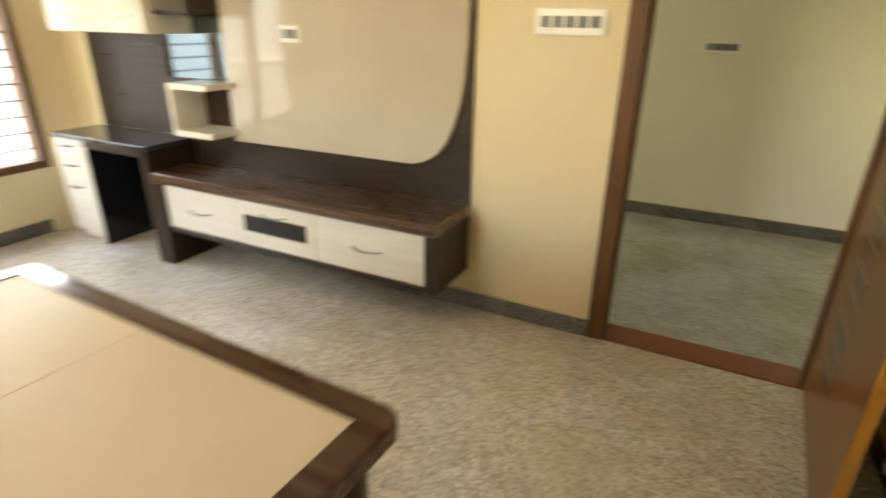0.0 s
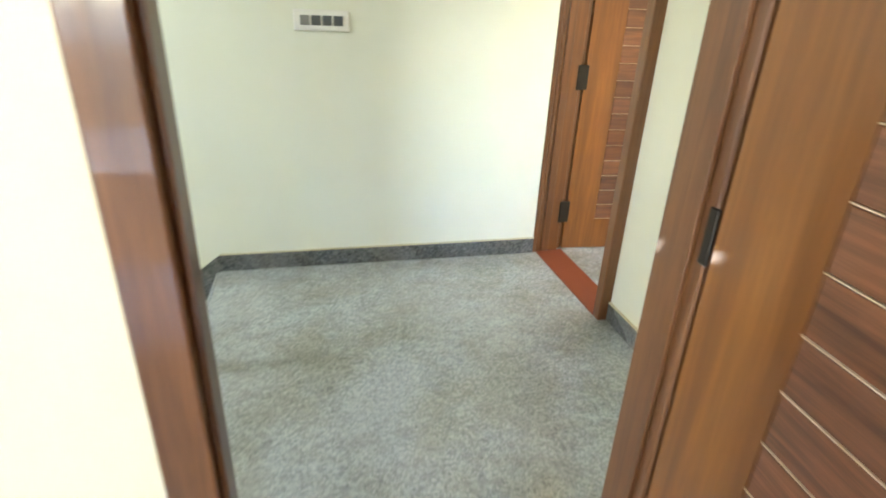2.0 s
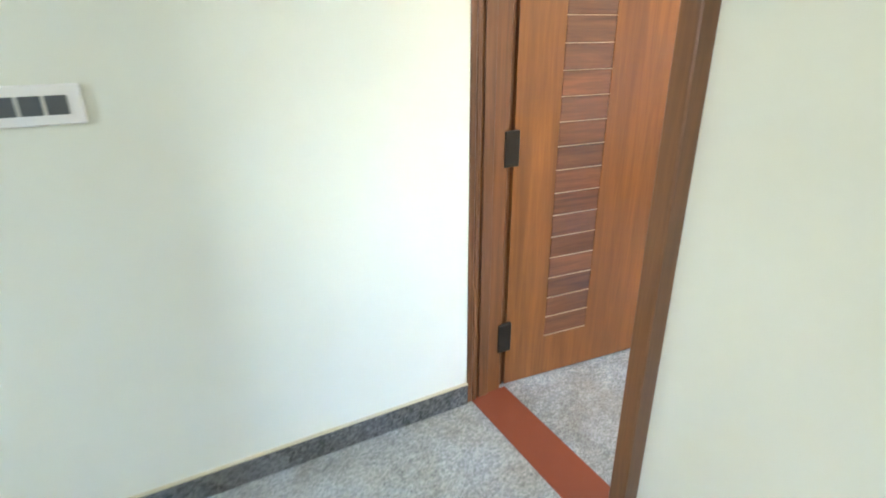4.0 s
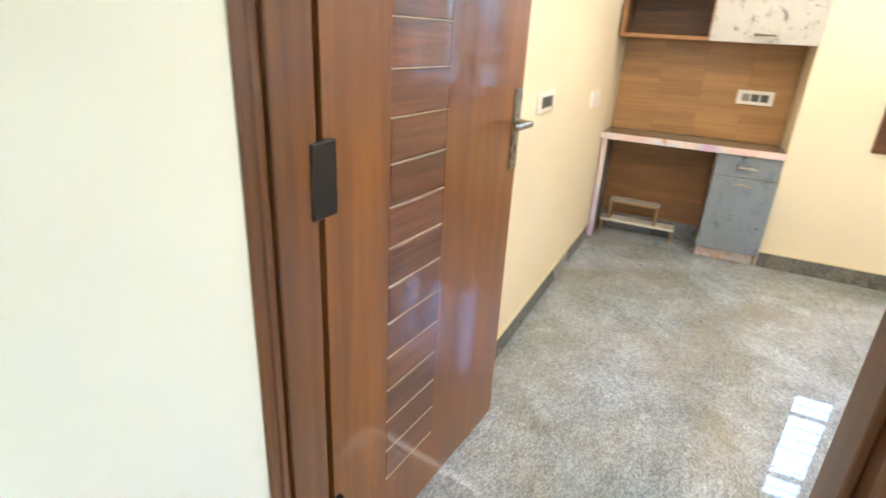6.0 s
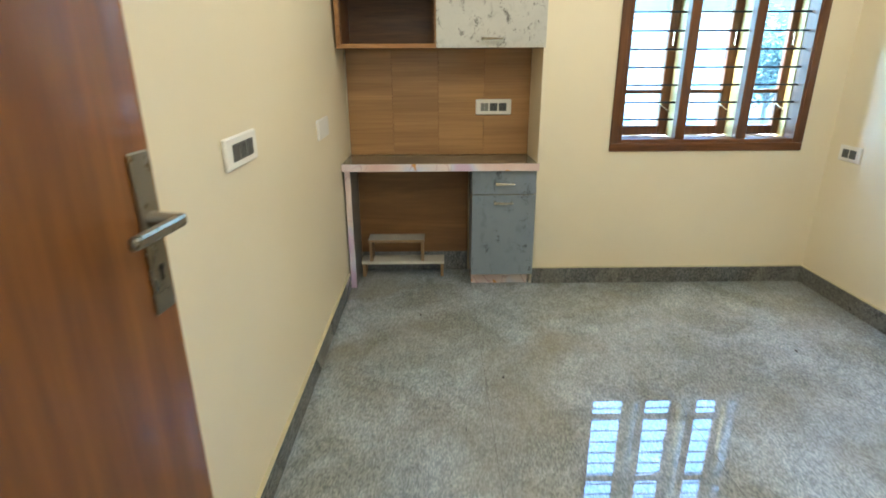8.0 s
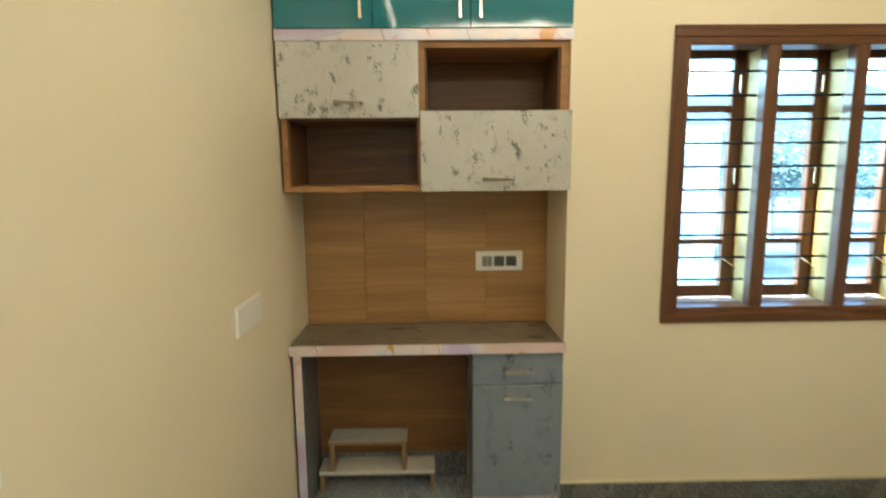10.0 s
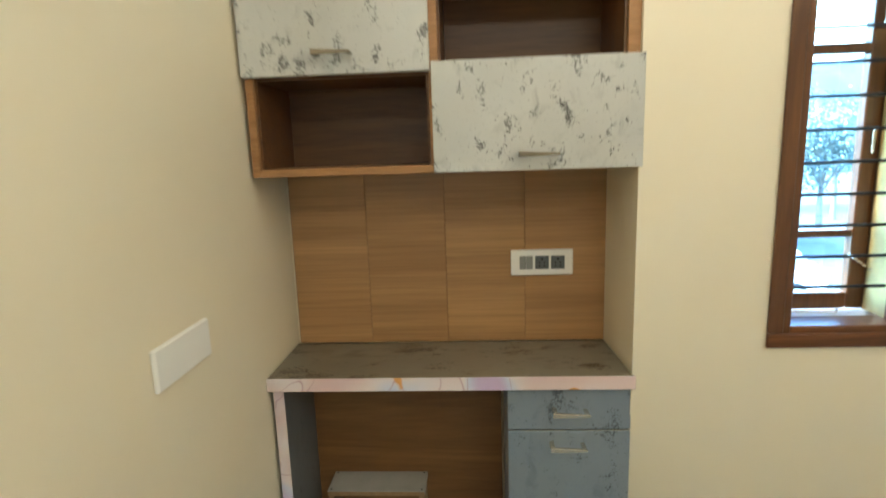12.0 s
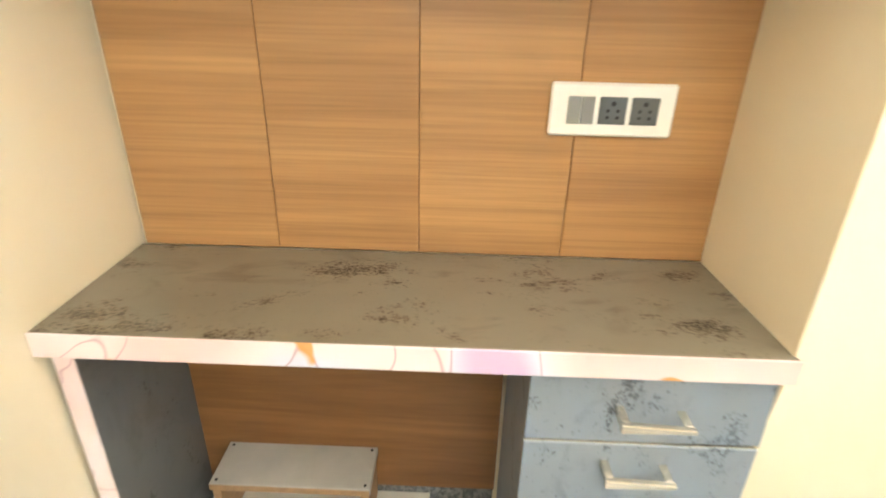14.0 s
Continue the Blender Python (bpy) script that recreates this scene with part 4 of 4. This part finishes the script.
shelf = thing("wall_cabinet", "wall cabinet with two open boxes and two mottled flap doors", "cabinet", at=(4.7, 4.0, 1.37))
CF = 4.545
at_world(shelf, "left_side", boxes(((CF, 4.509, 1.3745), (NB, 4.532, 1.93)), bevel=0.001), LIP, "light brown edging")
at_world(shelf, "right_side", boxes(((CF, NR, 1.3745), (NB, 3.471, 1.93)), bevel=0.001), LIP, "light brown edging")
at_world(shelf, "divider", boxes(((CF, 3.985, 1.397), (NB, 4.012, 1.9075)), bevel=0.001), LIP, "light brown edging")
at_world(shelf, "bottom", boxes(((CF, 3.4715, 1.3745), (NB, 4.5085, 1.3965)), bevel=0.001), LIP, "light brown edging")
at_world(shelf, "top", boxes(((CF, 3.4715, 1.908), (NB, 4.5085, 1.93)), bevel=0.001), LIP, "light brown edging")
at_world(shelf, "shelf_board", boxes(((CF + 0.02, 4.0125, 1.645), (NB - 0.01, 4.5085, 1.663))), LAMINATE_SHADED)
at_world(shelf, "shelf_board", boxes(((CF + 0.02, 3.4715, 1.655), (NB - 0.01, 3.9845, 1.673))), LAMINATE_SHADED)
at_world(shelf, "back", boxes(((NB - 0.008, 3.472, 1.397), (NB + 0.004, 3.9845, 1.9075)), ((NB - 0.008, 4.0125, 1.397), (NB + 0.004, 4.508, 1.9075))), LAMINATE_SHADED, "brown laminate back darkened for shade")
# thin sheets give the box sides the same shade-darkened tone
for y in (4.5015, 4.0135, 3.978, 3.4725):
    at_world(shelf, "lining", boxes(((CF + 0.012, y, 1.397), (NB - 0.008, y + 0.0065, 1.9075))), LAMINATE_SHADED)
d = at_world(shelf, "flap_door", boxes(((CF - 0.020, 4.008, 1.652), (CF - 0.0005, 4.534, 1.929)), bevel=0.0015), GREY_DOOR, "pale grey laminate flap with dark flaked marks")
bent_handle(d, (CF - 0.020 - 4.7, 0.268, 1.706 - 1.37), 0.105, "y", SHADED_NICKEL)
d = at_world(shelf, "flap_door", boxes(((CF - 0.020, NR - 0.004, 1.374), (CF - 0.0005, 4.004, 1.676)), bevel=0.0015), GREY_DOOR, "pale grey laminate flap with dark flaked marks")
bent_handle(d, (CF - 0.020 - 4.7, -0.285, 1.42 - 1.37), 0.11, "y", SHADED_NICKEL)

loft = thing("loft_cabinet", "glossy teal loft cabinet above the shelves", "cabinet", at=(4.7, 4.0, 1.93))
at_world(loft, "pelmet", boxes(((CF - 0.018, NR - 0.003, 1.9315), (NB, 4.5385, 1.972)), bevel=0.0015), MARBLE, "pink marble print pelmet")
at_world(loft, "body", boxes(((CF + 0.004, NR, 1.9725), (NB, 4.535, 2.895))), LAMINATE_SHADED)
for a, c, hy in ((4.176, 4.537, 4.215), (3.8145, 4.1735, 3.852), (NR, 3.812, 3.777)):
    d = at_world(loft, "door", boxes(((CF - 0.016, a, 1.976), (CF + 0.0035, c, 2.89)), bevel=0.0015), TEAL, "high-gloss teal door")
    bent_handle(d, (CF - 0.016 - 4.7, hy - 4.0, 2.056 - 1.93), 0.11, "z", STEEL)


def bench(name, label, at, length, depth, height, top, group, lip):
    """A low board bench on two end boards, with screws in its top."""
    ob = thing(name, label, "foot stool", group, at)
    part("top", boxes(((0, 0, height - 0.018), (depth, length, height)), bevel=0.0015), top, ob)
    part("edge", boxes(((-0.0015, 0.001, height - 0.0165), (0, length - 0.001, height - 0.0015))), lip, ob, "edge of the board")
    for y in (0.004, length - 0.022):
        part("end_board", boxes(((0.003, y, 0.0), (depth - 0.003, y + 0.018, height - 0.0185)), bevel=0.001), PLY, ob)
    for x in (0.012, depth - 0.012):
        for y in (0.012, length - 0.012):
            part("screw", rod(bmesh.new(), (x, y, height - 0.001), (x, y, height + 0.0012), 0.0035, n=8), IRON, ob)
    return ob


bench("foot_bench", "low off-white board bench under the desk", (4.715, 3.965, 0.0), 0.525, 0.145, 0.105, STOOL_WHITE, "stacked benches", STOOL_WHITE)
bench("foot_bench", "small grey board stool standing on the low bench", (4.712, 4.09, 0.1065), 0.35, 0.125, 0.145, STOOL_GREY, "stacked benches", PLY)

# small dark chips of debris on the bedroom floor
random.seed(4)
for x, y, s in ((4.17, 4.10, 0.016), (3.55, 3.72, 0.012), (3.75, 2.3, 0.012), (2.75, 3.2, 0.010), (3.2, 3.9, 0.008), (3.9, 2.75, 0.010)):
    ob = thing("debris", "small dark chip lying on the floor", "debris", "chips on the floor", (x, y, 0.0005))
    bm = bmesh.new()
    bmesh.ops.create_icosphere(bm, subdivisions=1, radius=s)
    for v in bm.verts:
        v.co = (v.co.x * random.uniform(0.6, 1.4), v.co.y * random.uniform(0.25, 0.6), max(0, v.co.z + s * 0.3) * 0.35)
    part("chip", bm, IRON, ob)

# ---- landing ----
light = thing("step_light", "lit white step light on the stair wall", "lamp", at=(-0.93, FAR, 0.0))
part("frame", boxes(((-0.062, -0.008, -0.042), (0.062, 0, 0.042)), bevel=0.004), PLATE, light)
part("diffuser", boxes(((-0.056, -0.0115, -0.036), (0.056, -0.0075, 0.036)), bevel=0.003), STEP_GLOW, light, "glowing diffuser")

post = thing("newel_post", "polished marble newel post with a chrome ball", "newel post", at=(-0.755, 3.5, -RISE))
bm = box(bmesh.new(), (-0.045, -0.045, 0.001), (0.045, 0.045, 1.22), 0.008, 2)
part("shaft", bm, MARBLE_POST, post)
part("base_ring", boxes(((-0.055, -0.055, 0.0), (0.055, 0.055, 0.03)), bevel=0.006), CHROME, post)
bm = rod(bmesh.new(), (0, 0, 1.2205), (0, 0, 1.26), 0.03, 0.022, 16)
ball(bm, (0, 0, 1.305), 0.05, 1.0, 16)
part("cap", bm, CHROME, post, "chrome ball cap", True)

# ---- living room ----
tv = thing("tv_unit", "wall-hung wenge television unit with three cream drawers", "tv unit", at=(-2.0, 2.1, 0.23))
at_world(tv, "shelf_top", boxes(((-3.02, 1.872, 0.545), (-1.045, NEAR - 0.021, 0.607)), bevel=0.003), WENGE_TOP, "brown wenge top")
at_world(tv, "side", boxes(((-1.112, 1.885, 0.2355), (-1.046, NEAR - 0.002, 0.5445)), bevel=0.002), WENGE)
at_world(tv, "bottom", boxes(((-2.93, 1.885, 0.2355), (-1.1125, NEAR - 0.002, 0.262)), bevel=0.002), WENGE)
at_world(tv, "left_panel", boxes(((-3.02, 1.872, 0.001), (-2.955, NEAR - 0.002, 0.5445)), bevel=0.002), WENGE, "dark panel down to the floor")
at_world(tv, "carcass", boxes(((-2.9545, 1.92, 0.2625), (-1.1125, NEAR - 0.002, 0.5445))), WENGE)
at_world(tv, "back_panel", boxes(((-3.02, NEAR - 0.02, 0.6), (-1.043, NEAR - 0.001, 2.6)), bevel=0.001), WENGE, "dark wenge back panel")
for a, c in ((-2.953, -2.362), (-2.358, -1.79), (-1.786, -1.116)):
    d = at_world(tv, "drawer", boxes(((a, 1.898, 0.265), (c, 1.919, 0.542)), bevel=0.002), PEARL, "cream drawer front")
    mid, hz = (a + c) / 2, 0.40
    if a == -2.358:
        mid, hz = -2.07, 0.475
        p = boxes(((-2.30 + 2, 1.8945 - 2.1, 0.355 - 0.23), (-1.845 + 2, 1.8985 - 2.1, 0.455 - 0.23)), bevel=0.001)
        part("glass_strip", p, BLACK_GLASS_AND_SHADE, d, "black glass strip")
    bm = bmesh.new()
    for k in range(8):
        p, q = k / 8, (k + 1) / 8
        arc = lambda s: (mid + 2 + (s - 0.5) * 0.17, -0.212 - 0.016 * math.sin(math.pi * s), hz - 0.23 - 0.006 * math.sin(math.pi * s))
        rod(bm, arc(p), arc(q), 0.005, n=8)
    rod(bm, (mid + 2 - 0.085, -0.2005, hz - 0.23), (mid + 2 - 0.085, -0.214, hz - 0.23), 0.005, n=8)
    rod(bm, (mid + 2 + 0.085, -0.2005, hz - 0.23), (mid + 2 + 0.085, -0.214, hz - 0.23), 0.005, n=8)
    part("handle", bm, BRONZE, d, "curved dark nickel pull")

# curved cream panel behind the television
outline = [(-2.62, 0.785), (-1.36, 0.795), (-1.30, 0.81), (-1.245, 0.838), (-1.20, 0.87), (-1.165, 0.915), (-1.125, 1.0), (-1.09, 1.12), (-1.068, 1.25), (-1.058, 1.4), (-1.055, 1.6), (-1.06, 1.8),
                          (-1.085, 1.98), (-1.13, 2.14), (-1.2, 2.28), (-2.62, 2.28)]
panel = thing("media_backdrop", "glossy cream panel with a rounded corner for a television", "display board", at=(-2.0, 2.2, 0.8))
bm = prism(bmesh.new(), outline, "y", 2.205, NEAR - 0.021, 0.003)
at_world(panel, "board", bm, CREAM_GLOSS)
switch_plate("socket_plate", "small white socket plate on the cream panel", (-2.105, 2.205, 1.415), 0, 0.13, 0.09, "ps")

cube = thing("cube_shelf", "open cream box shelf beside the television panel", "shelf", at=(-2.65, 2.1, 0.83))
at_world(cube, "side", boxes(((-2.90, 2.0, 0.8255), (-2.876, NEAR - 0.021, 1.10)), bevel=0.001), PEARL)
at_world(cube, "bottom", boxes(((-2.8755, 2.0, 0.8255), (-2.585, NEAR - 0.021, 0.862)), bevel=0.001), PEARL)
at_world(cube, "top", boxes(((-2.9, 2.0, 1.1005), (-2.585, NEAR - 0.021, 1.135)), bevel=0.001), PEARL)
at_world(cube, "back", boxes(((-2.875, NEAR - 0.027, 0.8625), (-2.622, NEAR - 0.0215, 1.10))), WENGE)
mirror = thing("mirror_panel", "tinted mirror panel above the box shelf", "mirror", at=(-2.95, NEAR - 0.02, 1.3))
at_world(mirror, "pane", boxes(((-3.2, NEAR - 0.026, 1.137), (-2.64, NEAR - 0.0205, 1.50)), bevel=0.001), MIRROR)

wd = thing("side_desk", "dark granite desk with a cream drawer unit", "desk", at=(-3.5, 2.0, 0))
at_world(wd, "top", boxes(((-3.99, 1.87, 0.735), (-3.03, NEAR - 0.021, 0.762)), bevel=0.003), DARK_STONE, "black granite top")
at_world(wd, "front_lip", boxes(((-3.66, 1.872, 0.69), (-3.03, 1.892, 0.7345)), bevel=0.001), WENGE)
at_world(wd, "right_panel", boxes(((-3.09, 1.872, 0.001), (-3.025, NEAR - 0.021, 0.7345)), bevel=0.001), WENGE)
# near-black back and unit side put the knee hole's shade into colour
at_world(wd, "knee_back", boxes(((-3.66, NEAR - 0.02, 0.001), (-3.0905, NEAR - 0.001, 0.7345))), BLACK_GLASS_AND_SHADE, "back board blackened for knee-hole shade")
dp = at_world(wd, "drawer_unit", boxes(((-3.985, 1.902, 0.07), (-3.665, NEAR - 0.021, 0.7345)), bevel=0.001), PEARL)
at_world(wd, "unit_side", boxes(((-3.6645, 1.89, 0.001), (-3.645, NEAR - 0.021, 0.7345))), BLACK_GLASS_AND_SHADE, "side of the drawer unit blackened for shade")
at_world(wd, "plinth", boxes(((-3.98, 1.93, 0.001), (-3.6655, 2.2, 0.0695))), PEARL)
for a, c in ((0.60, 0.73), (0.45, 0.596), (0.073, 0.446)):
    d = at_world(wd, "drawer_front", boxes(((-3.985, 1.882, a), (-3.665, 1.9015, c)), bevel=0.002), PEARL, "cream front")
    bm = boxes(((-0.38, -0.142, c - 0.05), (-0.28, -0.134, c - 0.04)), ((-0.38, -0.134, c - 0.05), (-0.375, -0.118, c - 0.04)), ((-0.285, -0.134, c - 0.05), (-0.28, -0.118, c - 0.04)))
    part("handle", bm, IRON, d, "dark pull")
setting("wall_panel_living", boxes(((-3.98, NEAR - 0.02, 0.763), (-3.021, NEAR - 0.001, 2.6)), bevel=0.001), WENGE, "dark wenge wall panel above the side desk", "wall panel")

uc = thing("upper_cabinet", "cream wall cabinet with dark pulls above the side desk", "cabinet", at=(-3.4, 2.1, 1.4))
at_world(uc, "body", boxes(((-3.80, 1.95, 1.40), (-2.90, NEAR - 0.021, 2.1)), bevel=0.001), PEARL)
for a, c in ((-3.798, -3.502), (-3.498, -3.202), (-3.198, -2.902)):
    d = at_world(uc, "door", boxes(((a, 1.930, 1.405), (c, 1.9495, 2.095)), bevel=0.002), PEARL, "cream door")
    m = (a + c) / 2 + 3.4
    bm = boxes(((m - 0.05, -0.192, 0.09), (m + 0.05, -0.184, 0.10)), ((m - 0.05, -0.184, 0.09), (m - 0.045, -0.17, 0.10)), ((m + 0.045, -0.184, 0.09), (m + 0.05, -0.17, 0.10)))
    part("handle", bm, STEEL, d, "small pull")
nb = thing("dark_box", "black open wall box above the mirror", "shelf", at=(-2.77, 2.15, 1.5))
at_world(nb, "bottom", boxes(((-2.895, 2.0, 1.503), (-2.63, NEAR - 0.021, 1.525))), WENGE)
at_world(nb, "side", boxes(((-2.652, 2.0, 1.5255), (-2.63, NEAR - 0.021, 2.1))), WENGE)


def table():
    """A low-framed table: cream top in two halves inside a broad dark rim with rounded corners, on four turned legs."""
    ob = thing("dining_table", "dark wooden table with a cream inset top", "table", at=TABLE_AT)
    ob.rotation_euler = (0, 0, radians(TABLE_TURN))
    L, W, H, R, rim = TABLE_L, TABLE_W, TABLE_H, 0.05, 0.075
    ring = []
    for cx, cy, a0 in ((-R, -R, 0), (-L + R, -R, 90), (-L + R, -W + R, 180), (-R, -W + R, 270)):
        for k in range(6):
            a = radians(a0 + 90 * k / 5)
            ring.append((cx + R * math.cos(a), cy + R * math.sin(a)))
    inner = [(-rim, -rim), (-L + rim, -rim), (-L + rim, -W + rim), (-rim, -W + rim)]
    bm = bmesh.new()
    top_o = [bm.verts.new((x, y, H)) for x, y in ring]
    low_o = [bm.verts.new((x, y, H - 0.045)) for x, y in ring]
    top_i = [bm.verts.new((x, y, H)) for x, y in inner]
    low_i = [bm.verts.new((x, y, H - 0.045)) for x, y in inner]
    n = len(ring)
    for i in range(n):
        j = (i + 1) % n
        bm.faces.new((top_o[i], low_o[i], low_o[j], top_o[j]))
    for c in range(4):
        d = (c + 1) % 4
        for o, i_, flip in ((top_o, top_i, False), (low_o, low_i, True)):
            arc = o[c * 6:c * 6 + 6]
            bm.faces.new([i_[c]] + arc)
            bm.faces.new((i_[c], o[c * 6 + 5], o[(d * 6) % n], i_[d]))
        bm.faces.new((top_i[c], top_i[d], low_i[d], low_i[c]))
    bmesh.ops.recalc_face_normals(bm, faces=bm.faces[:])
    edges = [e for e in bm.edges if e.verts[0] in top_o and e.verts[1] in top_o]
    bmesh.ops.bevel(bm, geom=edges, offset=0.012, segments=3, affect="EDGES", profile=0.5)
    part("rim", bm, WENGE_TOP, ob, "dark brown polished rim")
    half = -L * 0.52
    for a, c in ((-L + rim + 0.0005, half - 0.0008), (half + 0.0008, -rim - 0.0005)):
        part("top_board", boxes(((a, -W + rim + 0.0005, H - 0.03), (c, -rim - 0.0005, H - 0.004)), bevel=0.0015), TABLE_TOP, ob, "cream laminate top board")
    for x, y in ((-0.09, -0.09), (-L + 0.09, -0.09), (-L + 0.09, -W + 0.09), (-0.09, -W + 0.09)):
        bm = rod(bmesh.new(), (x, y, 0), (x, y, H - 0.10), 0.028, 0.042, 16)
        rod(bm, (x, y, H - 0.10), (x, y, H - 0.0455), 0.05, 0.055, 16)
        part("leg", bm, WENGE, ob)
    ap = boxes(((-L + 0.1, -0.12, H - 0.13), (-0.1, -0.10, H - 0.0455)), ((-L + 0.1, -W + 0.10, H - 0.13), (-0.1, -W + 0.12, H - 0.0455)))
    part("apron", ap, WENGE, ob)


table()

# ---- outside ----
GROUND = -3.3
setting("ground", boxes(((-300, -300, GROUND - 0.2), (300, 300, GROUND))), EARTH, "dry pale ground outside", "ground")


def far_hill():
    """A long low ridge with an uneven wooded crest."""
    rng = random.Random(9)
    bm = bmesh.new()
    rows = []
    crest = 11.0
    for k in range(90):
        y = -150 + 2.4 * k
        crest = min(15.0, max(8.5, crest + rng.uniform(-0.8, 0.8)))
        x = 92 + 6 * math.sin(k * 0.13) + rng.uniform(-0.6, 0.6)
        rows.append([bm.verts.new(p) for p in ((x - 6, y, GROUND - 0.1), (x, y, crest * 0.4 + rng.uniform(-0.6, 0.6)), (x + 8, y, crest), (x + 40, y, GROUND - 0.1))])
    for p, q in zip(rows, rows[1:]):
        for a in range(3):
            bm.faces.new((p[a], q[a], q[a + 1], p[a + 1])).smooth = True
    bmesh.ops.recalc_face_normals(bm, faces=bm.faces[:])
    return bm


setting("backdrop", far_hill(), HILL, "hazy blue-green wooded hill in the distance", "hill")


def house(name, label, lo, hi, storeys, coat):
    ob = thing(name, label, "building", at=(lo[0], lo[1], GROUND))
    w, d = hi[0] - lo[0], hi[1] - lo[1]
    h = storeys * 3.1
    part("wall", boxes(((0, 0, 0), (w, d, h))), coat, ob)
    part("roof", boxes(((-0.25, -0.25, h + 0.001), (w + 0.25, d + 0.25, h + 0.25))), PLASTER, ob)
    for s, k, face in [(s, k, f) for s in range(storeys) for k in range(int(d // 3)) for f in (0, w)]:
            y = 1.0 + 3.0 * k
            wn_ = part("window", boxes(((face - 0.025, y, s * 3.1 + 1.0), (face + 0.025, y + 1.3, s * 3.1 + 2.3))), HAZY_GLASS, ob)
            part("sill", boxes(((face - 0.1, y - 0.1, s * 3.1 + 0.9), (face + 0.1, y + 1.4, s * 3.1 + 0.98))), PLASTER, wn_)
    return ob


house("house", "pale plastered house across the street", (26, -8.6), (34, 4.0), 2, PLASTER)
# added house; its grey coat cuts daylight through the west window
house("house", "added grey plastered house that dims the living room window", (-15, -6.0), (-8.8, 9.0), 2, GREY_PLASTER)


def tree(at, height, seed, spread):
    rng = random.Random(seed)
    ob = thing("tree", "leafy street tree outside the window", "tree", "trees outside", (at[0], at[1], GROUND))
    bm = rod(bmesh.new(), (0, 0, 0), (0.1, 0.05, height * 0.5), 0.16, 0.09, 10)
    tips = []
    for k in range(7):
        a, r = k * 0.9 + rng.random(), spread * rng.uniform(0.35, 0.8)
        tip = Vector((r * math.cos(a), r * math.sin(a), height * rng.uniform(0.62, 0.95)))
        rod(bm, (0.08, 0.04, height * rng.uniform(0.35, 0.5)), tip, 0.06, 0.02, 6)
        tips.append(tip)
    part("trunk", bm, BARK, ob)
    verts, faces = [], []
    for _ in range(5200):
        c = rng.choice(tips) + Vector((rng.gauss(0, 0.3), rng.gauss(0, 0.3), rng.gauss(0, 0.24))) * spread
        u = Vector((rng.gauss(0, 1), rng.gauss(0, 1), rng.gauss(0, 0.5))).normalized() * rng.uniform(0.08, 0.16)
        v = u.cross(Vector((rng.gauss(0, 1), rng.gauss(0, 1), rng.gauss(0, 1)))).normalized() * 0.05
        n = len(verts)
        verts += [c - u, c + v, c + u, c - v]
        faces.append((n, n + 1, n + 2, n + 3))
    me = bpy.data.meshes.new("crown")
    me.from_pydata(verts, [], faces)
    me.materials.append(LEAF)
    crown = new("crown", me)
    crown.parent = ob
    return ob


for k, (x, y, h, s) in enumerate(((30, -13.0, 5.4, 2.0), (36, -17.5, 6.4, 2.5), (28, -20.5, 5.0, 1.9), (42, -16.0, 6.8, 3.0), (34, -23.5, 6.0, 2.4), (45, -27.0, 7.2, 3.0))):
    tree((x, y), h, k + 3, s)


def parked_car(at, turn):
    ob = thing("parked_car", "white car parked outside", "car", at=(at[0], at[1], GROUND))
    ob.rotation_euler = (0, 0, radians(turn))
    side = [(-2.0, 0.35), (2.0, 0.35), (2.05, 0.75), (1.3, 0.92), (-1.95, 0.95), (-2.05, 0.7)]
    part("body", prism(bmesh.new(), side, "y", -0.82, 0.82, 0.05), CAR_PAINT, ob)
    cabin = [(-1.85, 0.951), (0.95, 0.951), (0.25, 1.42), (-1.35, 1.44)]
    part("cabin", prism(bmesh.new(), cabin, "y", -0.72, 0.72, 0.05), HAZY_GLASS, ob)
    part("roof", boxes(((-1.35, -0.70, 1.435), (0.25, 0.70, 1.475)), bevel=0.02), CAR_PAINT, ob)
    for x in (-1.25, 1.25):
        for y in (-0.84, 0.66):
            w = part("wheel", rod(bmesh.new(), (x, y, 0.31), (x, y + 0.18, 0.31), 0.31, n=20), RUBBER, ob)
            part("rim", rod(bmesh.new(), (x, y - 0.006, 0.31), (x, y + 0.186, 0.31), 0.19, n=16), STEEL, w)


parked_car((20.0, -4.6), 70)
